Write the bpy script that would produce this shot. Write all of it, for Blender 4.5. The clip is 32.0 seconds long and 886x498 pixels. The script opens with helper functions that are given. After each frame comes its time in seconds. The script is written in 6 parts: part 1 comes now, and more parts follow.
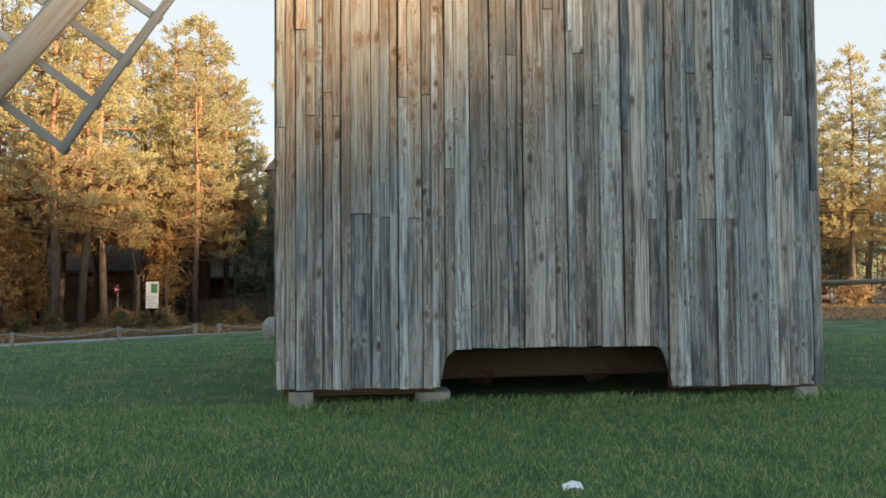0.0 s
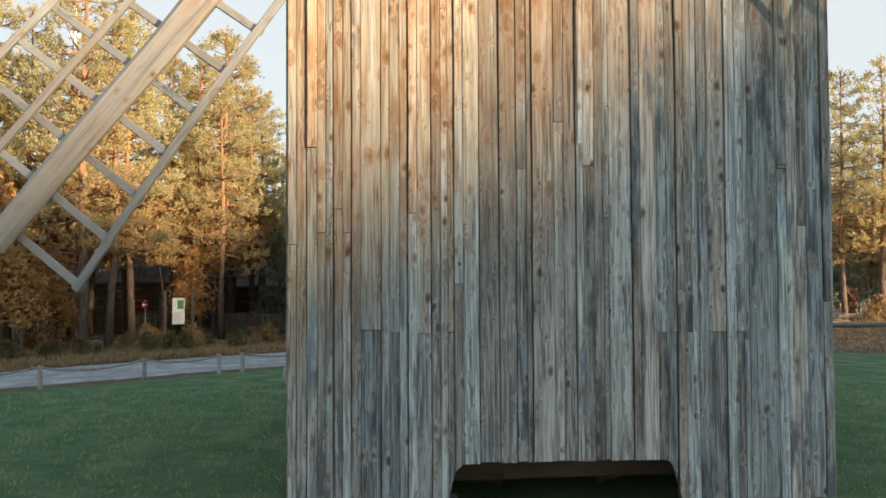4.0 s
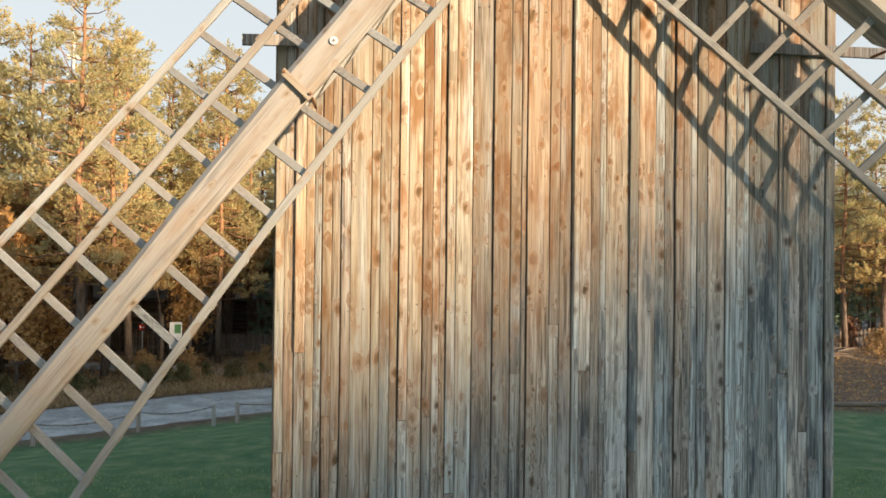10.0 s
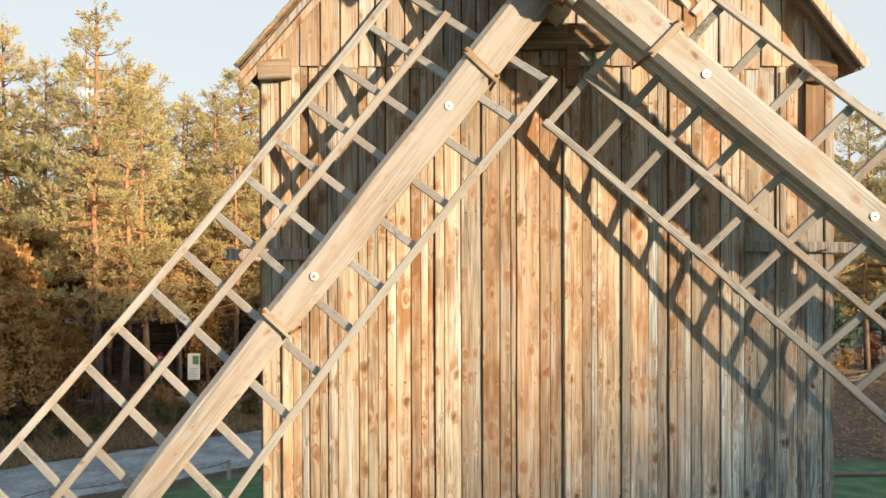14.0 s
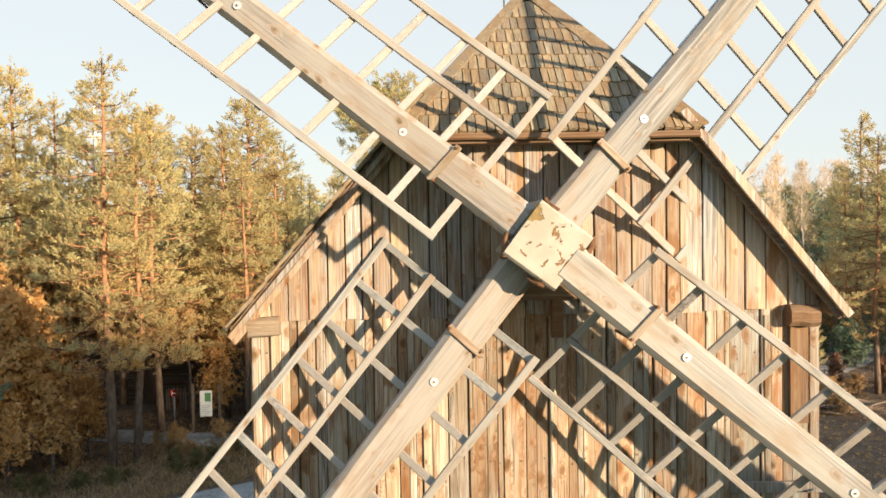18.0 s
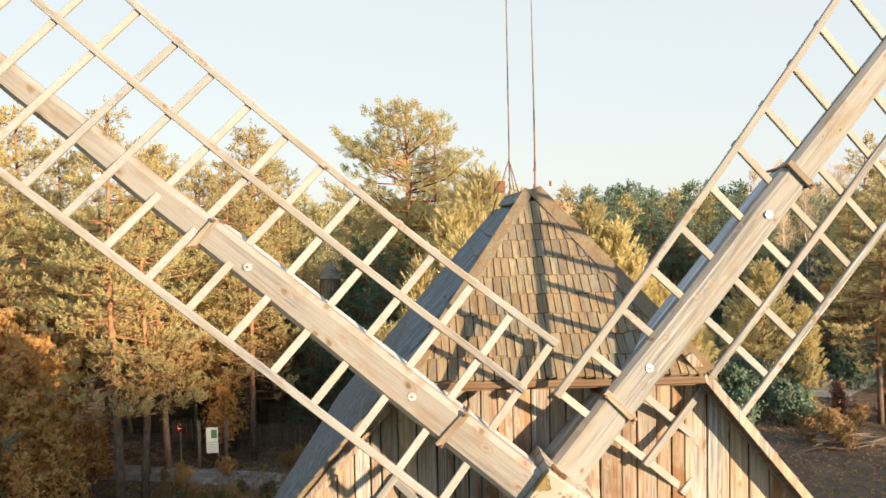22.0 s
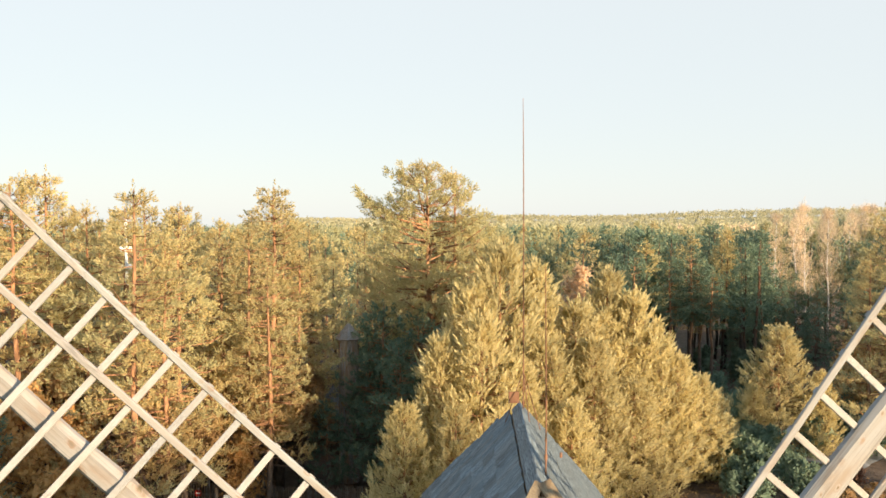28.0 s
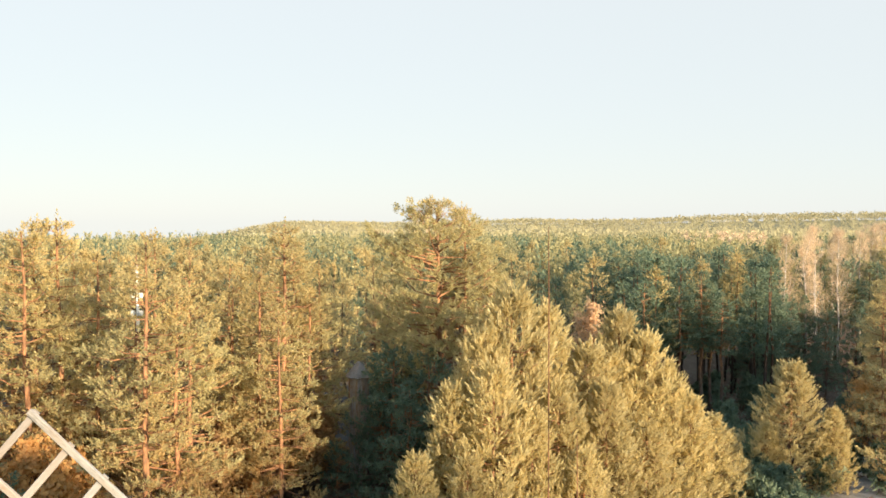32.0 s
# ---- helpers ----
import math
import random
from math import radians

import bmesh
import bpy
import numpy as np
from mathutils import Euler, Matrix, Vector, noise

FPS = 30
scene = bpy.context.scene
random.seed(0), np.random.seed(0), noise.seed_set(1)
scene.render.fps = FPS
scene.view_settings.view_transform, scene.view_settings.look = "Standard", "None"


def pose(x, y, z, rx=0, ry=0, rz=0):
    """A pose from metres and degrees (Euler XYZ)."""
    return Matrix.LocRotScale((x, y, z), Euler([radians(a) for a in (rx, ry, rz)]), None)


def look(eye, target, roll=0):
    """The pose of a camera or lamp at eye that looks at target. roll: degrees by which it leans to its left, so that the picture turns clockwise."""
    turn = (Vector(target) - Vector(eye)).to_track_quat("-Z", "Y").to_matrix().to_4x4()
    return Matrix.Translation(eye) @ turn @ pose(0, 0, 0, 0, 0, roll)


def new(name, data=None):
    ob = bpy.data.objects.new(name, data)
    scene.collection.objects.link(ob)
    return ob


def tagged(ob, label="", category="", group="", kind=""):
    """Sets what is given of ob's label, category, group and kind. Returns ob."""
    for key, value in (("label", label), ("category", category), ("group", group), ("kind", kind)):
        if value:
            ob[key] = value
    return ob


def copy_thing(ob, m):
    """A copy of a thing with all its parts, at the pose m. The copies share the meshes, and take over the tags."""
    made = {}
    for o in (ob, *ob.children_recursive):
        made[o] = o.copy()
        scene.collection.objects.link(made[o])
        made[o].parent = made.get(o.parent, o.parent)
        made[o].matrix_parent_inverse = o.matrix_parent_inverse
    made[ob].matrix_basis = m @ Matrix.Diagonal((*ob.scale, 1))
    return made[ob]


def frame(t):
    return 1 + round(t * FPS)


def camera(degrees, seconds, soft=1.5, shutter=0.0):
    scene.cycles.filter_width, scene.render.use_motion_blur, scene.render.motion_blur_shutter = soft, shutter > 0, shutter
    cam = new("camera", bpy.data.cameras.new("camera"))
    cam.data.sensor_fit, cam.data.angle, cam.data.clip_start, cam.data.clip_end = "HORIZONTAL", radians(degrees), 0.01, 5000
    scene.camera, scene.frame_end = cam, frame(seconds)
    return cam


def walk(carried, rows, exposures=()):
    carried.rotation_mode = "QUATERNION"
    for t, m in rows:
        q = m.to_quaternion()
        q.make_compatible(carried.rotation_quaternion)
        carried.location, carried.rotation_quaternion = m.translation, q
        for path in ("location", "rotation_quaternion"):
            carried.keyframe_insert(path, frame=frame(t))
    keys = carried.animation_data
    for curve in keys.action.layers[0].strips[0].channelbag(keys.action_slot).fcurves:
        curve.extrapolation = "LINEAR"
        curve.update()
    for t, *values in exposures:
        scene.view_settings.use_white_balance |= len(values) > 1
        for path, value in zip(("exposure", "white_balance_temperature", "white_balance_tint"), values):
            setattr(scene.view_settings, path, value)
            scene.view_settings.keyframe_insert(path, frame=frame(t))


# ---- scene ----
cam = camera(58.5, 32.0, 1.65)
PATH = [
    (0, (-1.768, -7.261, 1.166), (-1.566, -5.273, 1.246), -0.5),
    (0.5, (-1.801, -7.289, 1.299), (-1.607, -5.3, 1.377), -0.6),
    (1, (-1.799, -7.32, 1.436), (-1.614, -5.33, 1.511), -0.6),
    (1.5, (-1.755, -7.353, 1.557), (-1.579, -5.362, 1.632), -0.5),
    (2, (-1.7, -7.375, 1.697), (-1.532, -5.384, 1.771), -0.4),
    (2.5, (-1.662, -7.401, 1.829), (-1.505, -5.409, 1.9), -0.5),
    (3, (-1.613, -7.413, 1.981), (-1.466, -5.419, 2.049), -0.5),
    (3.5, (-1.609, -7.388, 2.137), (-1.469, -5.394, 2.202), -0.4),
    (5.5, (-1.64, -7.335, 2.837), (-1.509, -5.34, 2.881), -0.3),
    (6, (-1.571, -7.321, 3.002), (-1.443, -5.325, 3.041), -0.4),
    (6.5, (-1.536, -7.269, 3.156), (-1.406, -5.273, 3.192), -0.3),
    (7, (-1.488, -7.189, 3.327), (-1.355, -5.194, 3.358), -0.4),
    (7.5, (-1.41, -7.136, 3.492), (-1.279, -5.14, 3.518), -0.3),
    (8, (-1.329, -7.124, 3.669), (-1.199, -5.128, 3.691), -0.3),
    (8.5, (-1.319, -7.129, 3.821), (-1.189, -5.134, 3.843), -0.3),
    (9, (-1.373, -7.136, 4.003), (-1.245, -5.14, 4.023), -0.1),
    (9.5, (-1.462, -7.158, 4.18), (-1.331, -5.162, 4.197), 0.2),
    (10, (-1.516, -7.183, 4.351), (-1.383, -5.188, 4.37), 0.6),
    (10.5, (-1.484, -7.162, 4.51), (-1.351, -5.167, 4.527), 0.5),
    (11, (-1.459, -7.084, 4.709), (-1.316, -5.089, 4.723), 0.4),
    (11.5, (-1.455, -7.018, 4.956), (-1.301, -5.024, 4.963), 0.3),
    (12, (-1.434, -7.013, 5.25), (-1.279, -5.019, 5.246), -0.1),
    (12.5, (-1.372, -7.057, 5.521), (-1.234, -5.062, 5.51), -0.2),
    (13, (-1.292, -7.096, 5.811), (-1.181, -5.099, 5.796), -0.2),
    (13.5, (-1.227, -7.114, 6.088), (-1.14, -5.116, 6.069), -0.2),
    (14, (-1.215, -7.1, 6.386), (-1.135, -5.101, 6.364), -0.2),
    (14.5, (-1.176, -7.08, 6.661), (-1.104, -5.081, 6.637), -0.2),
    (16.5, (-0.994, -7.131, 7.872), (-0.946, -5.133, 7.824), -0.6),
    (17, (-0.977, -7.142, 8.179), (-0.93, -5.144, 8.127), -0.7),
    (17.5, (-0.97, -7.16, 8.473), (-0.922, -5.162, 8.415), -0.9),
    (18, (-0.966, -7.171, 8.788), (-0.918, -5.172, 8.724), -1.0),
    (18.5, (-0.968, -7.173, 9.078), (-0.92, -5.175, 9.009), -1.0),
    (19, (-0.992, -7.173, 9.37), (-0.944, -5.175, 9.298), -1.2),
    (19.5, (-1.0, -7.208, 9.647), (-0.959, -5.21, 9.572), -1.1),
    (20, (-1.048, -7.243, 9.953), (-1.012, -5.245, 9.872), -1.24),
    (20.5, (-1.045, -7.248, 10.254), (-1.021, -5.25, 10.161), -1.4),
    (21, (-1.017, -7.226, 10.534), (-0.997, -5.228, 10.436), -1.6),
    (21.5, (-0.965, -7.22, 10.79), (-0.944, -5.223, 10.693), -1.39),
    (22, (-0.967, -7.174, 11.061), (-0.927, -5.177, 10.967), -1.26),
    (22.5, (-0.978, -7.136, 11.31), (-0.922, -5.139, 11.218), -1.51),
    (23, (-0.97, -7.119, 11.577), (-0.906, -5.122, 11.489), -1.09),
    (23.5, (-0.959, -7.12, 11.84), (-0.898, -5.123, 11.754), -0.64),
    (24, (-0.941, -7.173, 12.118), (-0.89, -5.175, 12.033), -0.69),
    (24.5, (-0.918, -7.24, 12.373), (-0.878, -5.242, 12.291), -0.51),
    (25, (-0.91, -7.287, 12.635), (-0.881, -5.288, 12.554), -0.39),
    (25.5, (-0.908, -7.305, 12.878), (-0.888, -5.306, 12.798), -0.32),
    (26, (-0.892, -7.336, 13.155), (-0.884, -5.337, 13.076), -0.21),
    (26.5, (-0.873, -7.364, 13.424), (-0.875, -5.366, 13.347), -0.12),
    (28.5, (-0.913, -7.451, 14.57), (-0.922, -5.452, 14.496), -0.12),
    (29, (-0.983, -7.457, 14.835), (-0.987, -5.458, 14.763), -0.13),
    (29.5, (-1.047, -7.436, 15.09), (-1.048, -5.438, 15.019), -0.12),
    (30, (-1.082, -7.424, 15.351), (-1.084, -5.426, 15.28), -0.11),
    (30.5, (-1.118, -7.389, 15.589), (-1.122, -5.39, 15.517), -0.03),
    (31, (-1.137, -7.329, 15.819), (-1.146, -5.33, 15.75), -0.03),
    (31.5, (-1.156, -7.264, 16.046), (-1.172, -5.265, 15.976), 0.05),
    (32, (-1.179, -7.195, 16.29), (-1.202, -5.197, 16.222), -0.05),
]
walk(cam, [(t, look(eye, target, roll)) for t, eye, target, roll in PATH], [(0, 1.51), (5, 1.41), (8, 1.36), (12, 1.33), (16, 1.42), (32, 1.45)])

SUN_STRENGTH, SUN_COLOUR, SKY_STRENGTH = 4.8, (1.0, 0.785, 0.54), 0.15
HAZE, HAZE_COLOUR, HIGH_COLOUR = 0.93, (1.98, 2.10, 2.14), (1.38, 2.03, 2.8)
SHADE_ROW = ((43.5, 15.5), (46.5, 15.3), (49.5, 15.5), (52.5, 15.3), (55.5, 15.5), (58, 15.6), (60.5, 15.8), (63, 16), (65, 16.4), (66.8, 17.6), (68.4, 18.2), (69.6,
             16.9), (70.6, 17.7), (71.6, 18.1), (72.6, 18.4), (73.5, 18.7), (74.3, 19.2), (75.1, 19.9), (76, 20.6), (77.2, 21.5), (78.6, 23.2), (80.5, 24), (82.5, 24.3), (85,
             24.5), (87.5, 24.9), (90.5, 24.9), (93.5, 25.1), (96.5, 25.3), (99.5, 24.6), (103.5, 23.6), (107.5, 23.2), (112.5, 23.2), (117.5, 23.2))

# ---- world and sun ----
SUN_WAY = Vector((0.884, -0.91, 0.205)).normalized()
world = bpy.data.worlds.new("sky")
scene.world = world
world.use_nodes = True
wn = world.node_tree.nodes
sky = wn.new("ShaderNodeTexSky")
sky.sky_type = "NISHITA"
sky.sun_disc = False
sky.sun_elevation = math.asin(SUN_WAY.z)
sky.sun_rotation = math.atan2(SUN_WAY.x, SUN_WAY.y)
sky.air_density, sky.dust_density, sky.ozone_density = 1.0, 0.4, 1.0
# thin even haze over the clear sky
veil = wn.new("ShaderNodeMix")
veil.data_type = "RGBA"
veil.inputs[0].default_value = HAZE
# the haze is pale low down and bluer overhead
high = wn.new("ShaderNodeMix")
high.data_type = "RGBA"
high.inputs[6].default_value, high.inputs[7].default_value = (*HAZE_COLOUR, 1.0), (*HIGH_COLOUR, 1.0)
upward = wn.new("ShaderNodeSeparateXYZ")
climb = wn.new("ShaderNodeMapRange")
climb.interpolation_type = "SMOOTHSTEP"
climb.inputs[1].default_value, climb.inputs[2].default_value = 0.28, 0.85
world.node_tree.links.new(wn.new("ShaderNodeTexCoord").outputs["Generated"], upward.inputs[0])
world.node_tree.links.new(upward.outputs[2], climb.inputs[0])
world.node_tree.links.new(climb.outputs[0], high.inputs[0])
world.node_tree.links.new(high.outputs[2], veil.inputs[7])
world.node_tree.links.new(sky.outputs[0], veil.inputs[6])
world.node_tree.links.new(veil.outputs[2], wn["Background"].inputs[0])
wn["Background"].inputs[1].default_value = SKY_STRENGTH
sun_data = bpy.data.lights.new("sun", "SUN")
sun_data.energy, sun_data.angle, sun_data.color = SUN_STRENGTH, radians(1.4), SUN_COLOUR
sun = new("sun", sun_data)
sun.matrix_world = look(SUN_WAY * 60, (0, 0, 0))


# ---- materials ----
class Nodes:
    """A node material under construction."""

    def __init__(self, name):
        self.mat = bpy.data.materials.new(name)
        self.mat.use_nodes = True
        self.tree = self.mat.node_tree
        self.bsdf = self.tree.nodes["Principled BSDF"]
        self.out = self.tree.nodes["Material Output"]
        self.bsdf.inputs["Specular IOR Level"].default_value = 0.3

    def add(self, kind, **inputs):
        node = self.tree.nodes.new(kind)
        for key, value in inputs.items():
            self.put(node, key.replace("_", " "), value)
        return node

    def put(self, node, key, value):
        socket = node.inputs[int(key[1:])] if key[0] == "i" and key[1:].isdigit() else node.inputs[key]
        if isinstance(value, bpy.types.NodeSocket):
            self.tree.links.new(value, socket)
        else:
            socket.default_value = value

    def math(self, op, a, b=0.0, c=0.0):
        node = self.tree.nodes.new("ShaderNodeMath")
        node.operation = op
        for n, value in enumerate((a, b, c)):
            self.put(node, "i%d" % n, value)
        return node.outputs[0]

    def mix(self, factor, a, b, kind="MIX"):
        node = self.tree.nodes.new("ShaderNodeMix")
        node.data_type, node.blend_type = "RGBA", kind
        for n, value in ((0, factor), (6, a), (7, b)):
            if not isinstance(value, bpy.types.NodeSocket) and n > 0:
                value = (*value[:3], 1.0)
            self.put(node, "i%d" % n, value)
        return node.outputs[2]

    def ramp(self, value, stops):
        node = self.tree.nodes.new("ShaderNodeValToRGB")
        els = node.color_ramp.elements
        while len(els) < len(stops):
            els.new(0.5)
        for el, (at, col) in zip(els, stops):
            el.position = at
            el.color = (*col, 1.0) if isinstance(col, tuple) else (col, col, col, 1.0)
        self.put(node, "i0", value)
        return node.outputs[0]

    def span(self, value, a, b, c=0.0, d=1.0):
        node = self.tree.nodes.new("ShaderNodeMapRange")
        node.interpolation_type = "SMOOTHSTEP"
        for n, v in enumerate((value, a, b, c, d)):
            self.put(node, "i%d" % n, v)
        return node.outputs[0]

    def coords(self, scale, offset=None, kind="Object"):
        tex = self.tree.nodes.new("ShaderNodeTexCoord")
        node = self.tree.nodes.new("ShaderNodeMapping")
        self.put(node, "i0", tex.outputs[kind])
        self.put(node, "Scale", scale)
        if offset is not None:
            self.put(node, "Location", offset)
        return node.outputs[0]

    def noise(self, vector, scale, detail=4.0, rough=0.55):
        node = self.add("ShaderNodeTexNoise", Vector=vector, Scale=scale, Detail=detail, Roughness=rough)
        return node.outputs[0]

    def bump(self, height, strength, distance=0.01):
        node = self.add("ShaderNodeBump", Height=height, Strength=strength, Distance=distance)
        self.put(self.bsdf, "Normal", node.outputs[0])

    def done(self, colour, rough=0.8):
        self.put(self.bsdf, "Base Color", colour if isinstance(colour, bpy.types.NodeSocket) else (*colour, 1.0))
        self.put(self.bsdf, "Roughness", rough)
        return self.mat


def wood(name, pale, dark, grey, greyness, grain=(38, 38, 1.1), knots=0.5, rough=0.82, axis="z", rust=0.0, vary=0.2, strips=0.5, stained=0.9, foot=0.0, cracks=0.7, fuzz=0.6, big=1.0, patchy=0.0):
    """Sawn wood with grain along one axis, ringed knots, stains, weathering and a tone of its own for each piece."""
    m = Nodes(name)
    info = m.tree.nodes.new("ShaderNodeObjectInfo")
    chance = info.outputs["Random"]
    shift = m.add("ShaderNodeCombineXYZ", X=m.math("MULTIPLY", chance, 37.0), Y=m.math("MULTIPLY", chance, 91.0), Z=m.math("MULTIPLY", chance, 53.0)).outputs[0]
    flip = {"z": (0, 0, 0), "x": (0, 1.5708, 0), "y": (1.5708, 0, 0)}[axis]
    tex = m.tree.nodes.new("ShaderNodeTexCoord")
    turned = m.add("ShaderNodeVectorRotate")
    turned.rotation_type = "EULER_XYZ"
    m.put(turned, "Vector", tex.outputs["Object"])
    m.put(turned, "Rotation", flip)
    moved = m.add("ShaderNodeVectorMath")
    m.put(moved, "i0", turned.outputs[0])
    m.put(moved, "i1", shift)

    def scaled(by, extra=None):
        node = m.tree.nodes.new("ShaderNodeVectorMath")
        node.operation = "MULTIPLY"
        m.put(node, "i0", moved.outputs[0])
        m.put(node, "i1", by)
        if extra is None:
            return node.outputs[0]
        push = m.add("ShaderNodeVectorMath")
        m.put(push, "i0", node.outputs[0])
        m.put(push, "i1", extra)
        return push.outputs[0]

    sway = m.noise(scaled((2.2, 2.2, 1.1)), 1.0, 2.0)
    around = None
    if knots:
        wob = m.math("MULTIPLY", m.math("SUBTRACT", m.noise(scaled((16.0, 16.0, 11.0)), 1.0, 3.0), 0.5), 0.5)
        at = scaled((9.5, 0.02, 5.6), m.add("ShaderNodeCombineXYZ", X=wob, Y=0.0, Z=wob).outputs[0])
        cells = m.add("ShaderNodeTexVoronoi", Vector=at, Scale=1.0, Randomness=1.0)
        dice = m.add("ShaderNodeSeparateColor", Color=cells.outputs["Color"])
        lucky = m.math("GREATER_THAN", dice.outputs[0], 1.0 - knots)
        size = m.span(dice.outputs[1], 0.0, 1.0, 0.45 * big, 1.25 * big)
        far = m.math("DIVIDE", cells.outputs["Distance"], size)
        around = m.math("MULTIPLY", m.math("SUBTRACT", 1.0, m.span(far, 0.05, 0.48)), lucky)
        swirl = m.add("ShaderNodeCombineXYZ", X=m.math("MULTIPLY", around, 1.6), Y=0.0, Z=m.math("MULTIPLY", around, 0.7)).outputs[0]
    else:
        swirl = m.add("ShaderNodeCombineXYZ", X=m.math("MULTIPLY", sway, 1.5), Y=0.0, Z=0.0).outputs[0]
    fine = m.noise(scaled((grain[0] * 3.2, grain[1] * 3.2, grain[2] * 1.5)), 1.0, 5.0, 0.65)
    bands = m.add("ShaderNodeTexNoise", Vector=scaled(grain, swirl), Scale=1.0, Detail=3.0, Roughness=0.5, Distortion=0.7).outputs[0]
    tint = m.mix(m.span(bands, 0.30, 0.70), dark, pale)
    tint = m.mix(m.math("MULTIPLY", m.span(fine, 0.47, 0.72), fuzz), tint, [c * 0.5 for c in dark])
    # long strips of another tone inside one board, and soft brown stains
    lath = m.noise(scaled((13.0, 13.0, 0.12)), 1.0, 1.0)
    tint = m.mix(m.math("MULTIPLY", m.span(lath, 0.50, 0.54), strips), tint, [dark[0] * 1.12, dark[1] * 0.98, dark[2] * 0.86])
    stain = m.noise(scaled((4.5, 4.5, 1.3), swirl), 1.0, 4.0, 0.6)
    tint = m.mix(m.span(stain, 0.47, 0.66, 0.0, stained), tint, [dark[0] * 0.82, dark[1] * 0.56, dark[2] * 0.34])
    streak = m.noise(scaled((9.0, 9.0, 0.55)), 1.0, 4.0, 0.6)
    blot = m.noise(scaled((1.2, 1.2, 0.5)), 1.0, 3.0)
    own = m.math("MULTIPLY", m.math("SUBTRACT", m.math("FRACT", m.math("MULTIPLY", chance, 7.31)), 0.5), 0.12)
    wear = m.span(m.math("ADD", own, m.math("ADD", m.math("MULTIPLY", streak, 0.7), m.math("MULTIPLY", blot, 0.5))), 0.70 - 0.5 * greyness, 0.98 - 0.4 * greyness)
    if foot:
        # weathered grey that also paints in the wall's shade, along its slanted edge
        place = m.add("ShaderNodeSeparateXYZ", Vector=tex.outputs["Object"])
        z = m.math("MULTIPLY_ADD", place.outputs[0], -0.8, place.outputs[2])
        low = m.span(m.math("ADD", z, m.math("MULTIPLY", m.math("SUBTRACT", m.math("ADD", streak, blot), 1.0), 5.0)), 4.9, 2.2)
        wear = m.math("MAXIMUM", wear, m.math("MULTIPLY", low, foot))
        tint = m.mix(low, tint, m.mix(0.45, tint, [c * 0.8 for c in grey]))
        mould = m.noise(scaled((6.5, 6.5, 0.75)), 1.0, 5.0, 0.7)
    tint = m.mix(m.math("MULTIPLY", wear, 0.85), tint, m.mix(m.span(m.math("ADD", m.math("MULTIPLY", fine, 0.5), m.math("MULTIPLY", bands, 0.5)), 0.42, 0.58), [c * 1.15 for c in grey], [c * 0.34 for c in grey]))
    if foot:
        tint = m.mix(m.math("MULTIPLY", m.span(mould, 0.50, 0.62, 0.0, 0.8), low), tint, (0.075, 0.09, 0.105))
        bleach = m.noise(scaled((7.0, 7.0, 1.7)), 1.0, 4.0, 0.6)
        tint = m.mix(m.math("MULTIPLY", m.span(bleach, 0.52, 0.68, 0.0, 0.5 * patchy), low), tint, (0.55, 0.575, 0.585))
        soil = m.noise(scaled((5.0, 5.0, 1.1), swirl), 1.0, 4.0, 0.6)
        tint = m.mix(m.math("MULTIPLY", m.span(soil, 0.56, 0.70, 0.0, 0.6 * patchy), m.math("SUBTRACT", 1.0, m.math("MULTIPLY", low, 0.6))), tint, (0.17, 0.12, 0.08))
    crack = m.add("ShaderNodeTexNoise", Vector=scaled((grain[0] * 0.9, grain[1] * 0.9, grain[2] * 0.5), swirl), Scale=1.0, Detail=2.0, Roughness=0.5).outputs[0]
    thin = m.math("SUBTRACT", 1.0, m.span(m.math("ABSOLUTE", m.math("SUBTRACT", crack, 0.5)), 0.0, 0.035))
    thin = m.math("MULTIPLY", thin, m.span(blot, 0.38, 0.6, 0.25, 0.8))
    tint = m.mix(m.math("MULTIPLY", thin, cracks), tint, [c * 0.3 for c in dark])
    piece = m.span(chance, 0.0, 1.0, 1.0 - vary, 1.0 + vary)
    warm = m.span(m.math("FRACT", m.math("MULTIPLY", chance, 13.7)), 0.0, 1.0, -0.16 * min(1.0, vary * 4), 0.12 * min(1.0, vary * 4))
    tint = m.mix(1.0, tint, m.add("ShaderNodeCombineColor", Red=piece, Green=m.math("MULTIPLY", piece, m.math("ADD", 1.0, m.math("MULTIPLY", warm, 0.6))),
                                  Blue=m.math("MULTIPLY", piece, m.math("ADD", 1.0, warm))).outputs[0], "MULTIPLY")
    height = m.math("ADD", m.math("MULTIPLY", fine, 0.6), m.math("MULTIPLY", bands, 0.6))
    if knots:
        rings = m.math("SINE", m.math("MULTIPLY", m.math("ADD", far, m.math("MULTIPLY", bands, 0.12)), 60.0))
        core = m.math("MULTIPLY", m.math("SUBTRACT", 1.0, m.span(m.math("ADD", far, m.math("MULTIPLY", m.math("SUBTRACT", fine, 0.5), 0.12)), 0.06, 0.22 if big == 1 else 0.24)), lucky)
        ring_tint, core_tint = [dark[0] * 1.0, dark[1] * 0.60, dark[2] * 0.33], [dark[0] * 0.45, dark[1] * 0.36, dark[2] * 0.22]
        if foot:
            # knots turn grey too, for weathering and the shade painted on the wall
            ring_tint, core_tint = m.mix(m.math("MULTIPLY", low, 0.85), ring_tint, (0.52, 0.48, 0.42)), m.mix(m.math("MULTIPLY", low, 0.7), core_tint, (0.05, 0.05, 0.052))
        tint = m.mix(m.math("MULTIPLY", around, m.math("MULTIPLY_ADD", rings, 0.16, 0.28 + 0.14 * big)), tint, ring_tint)
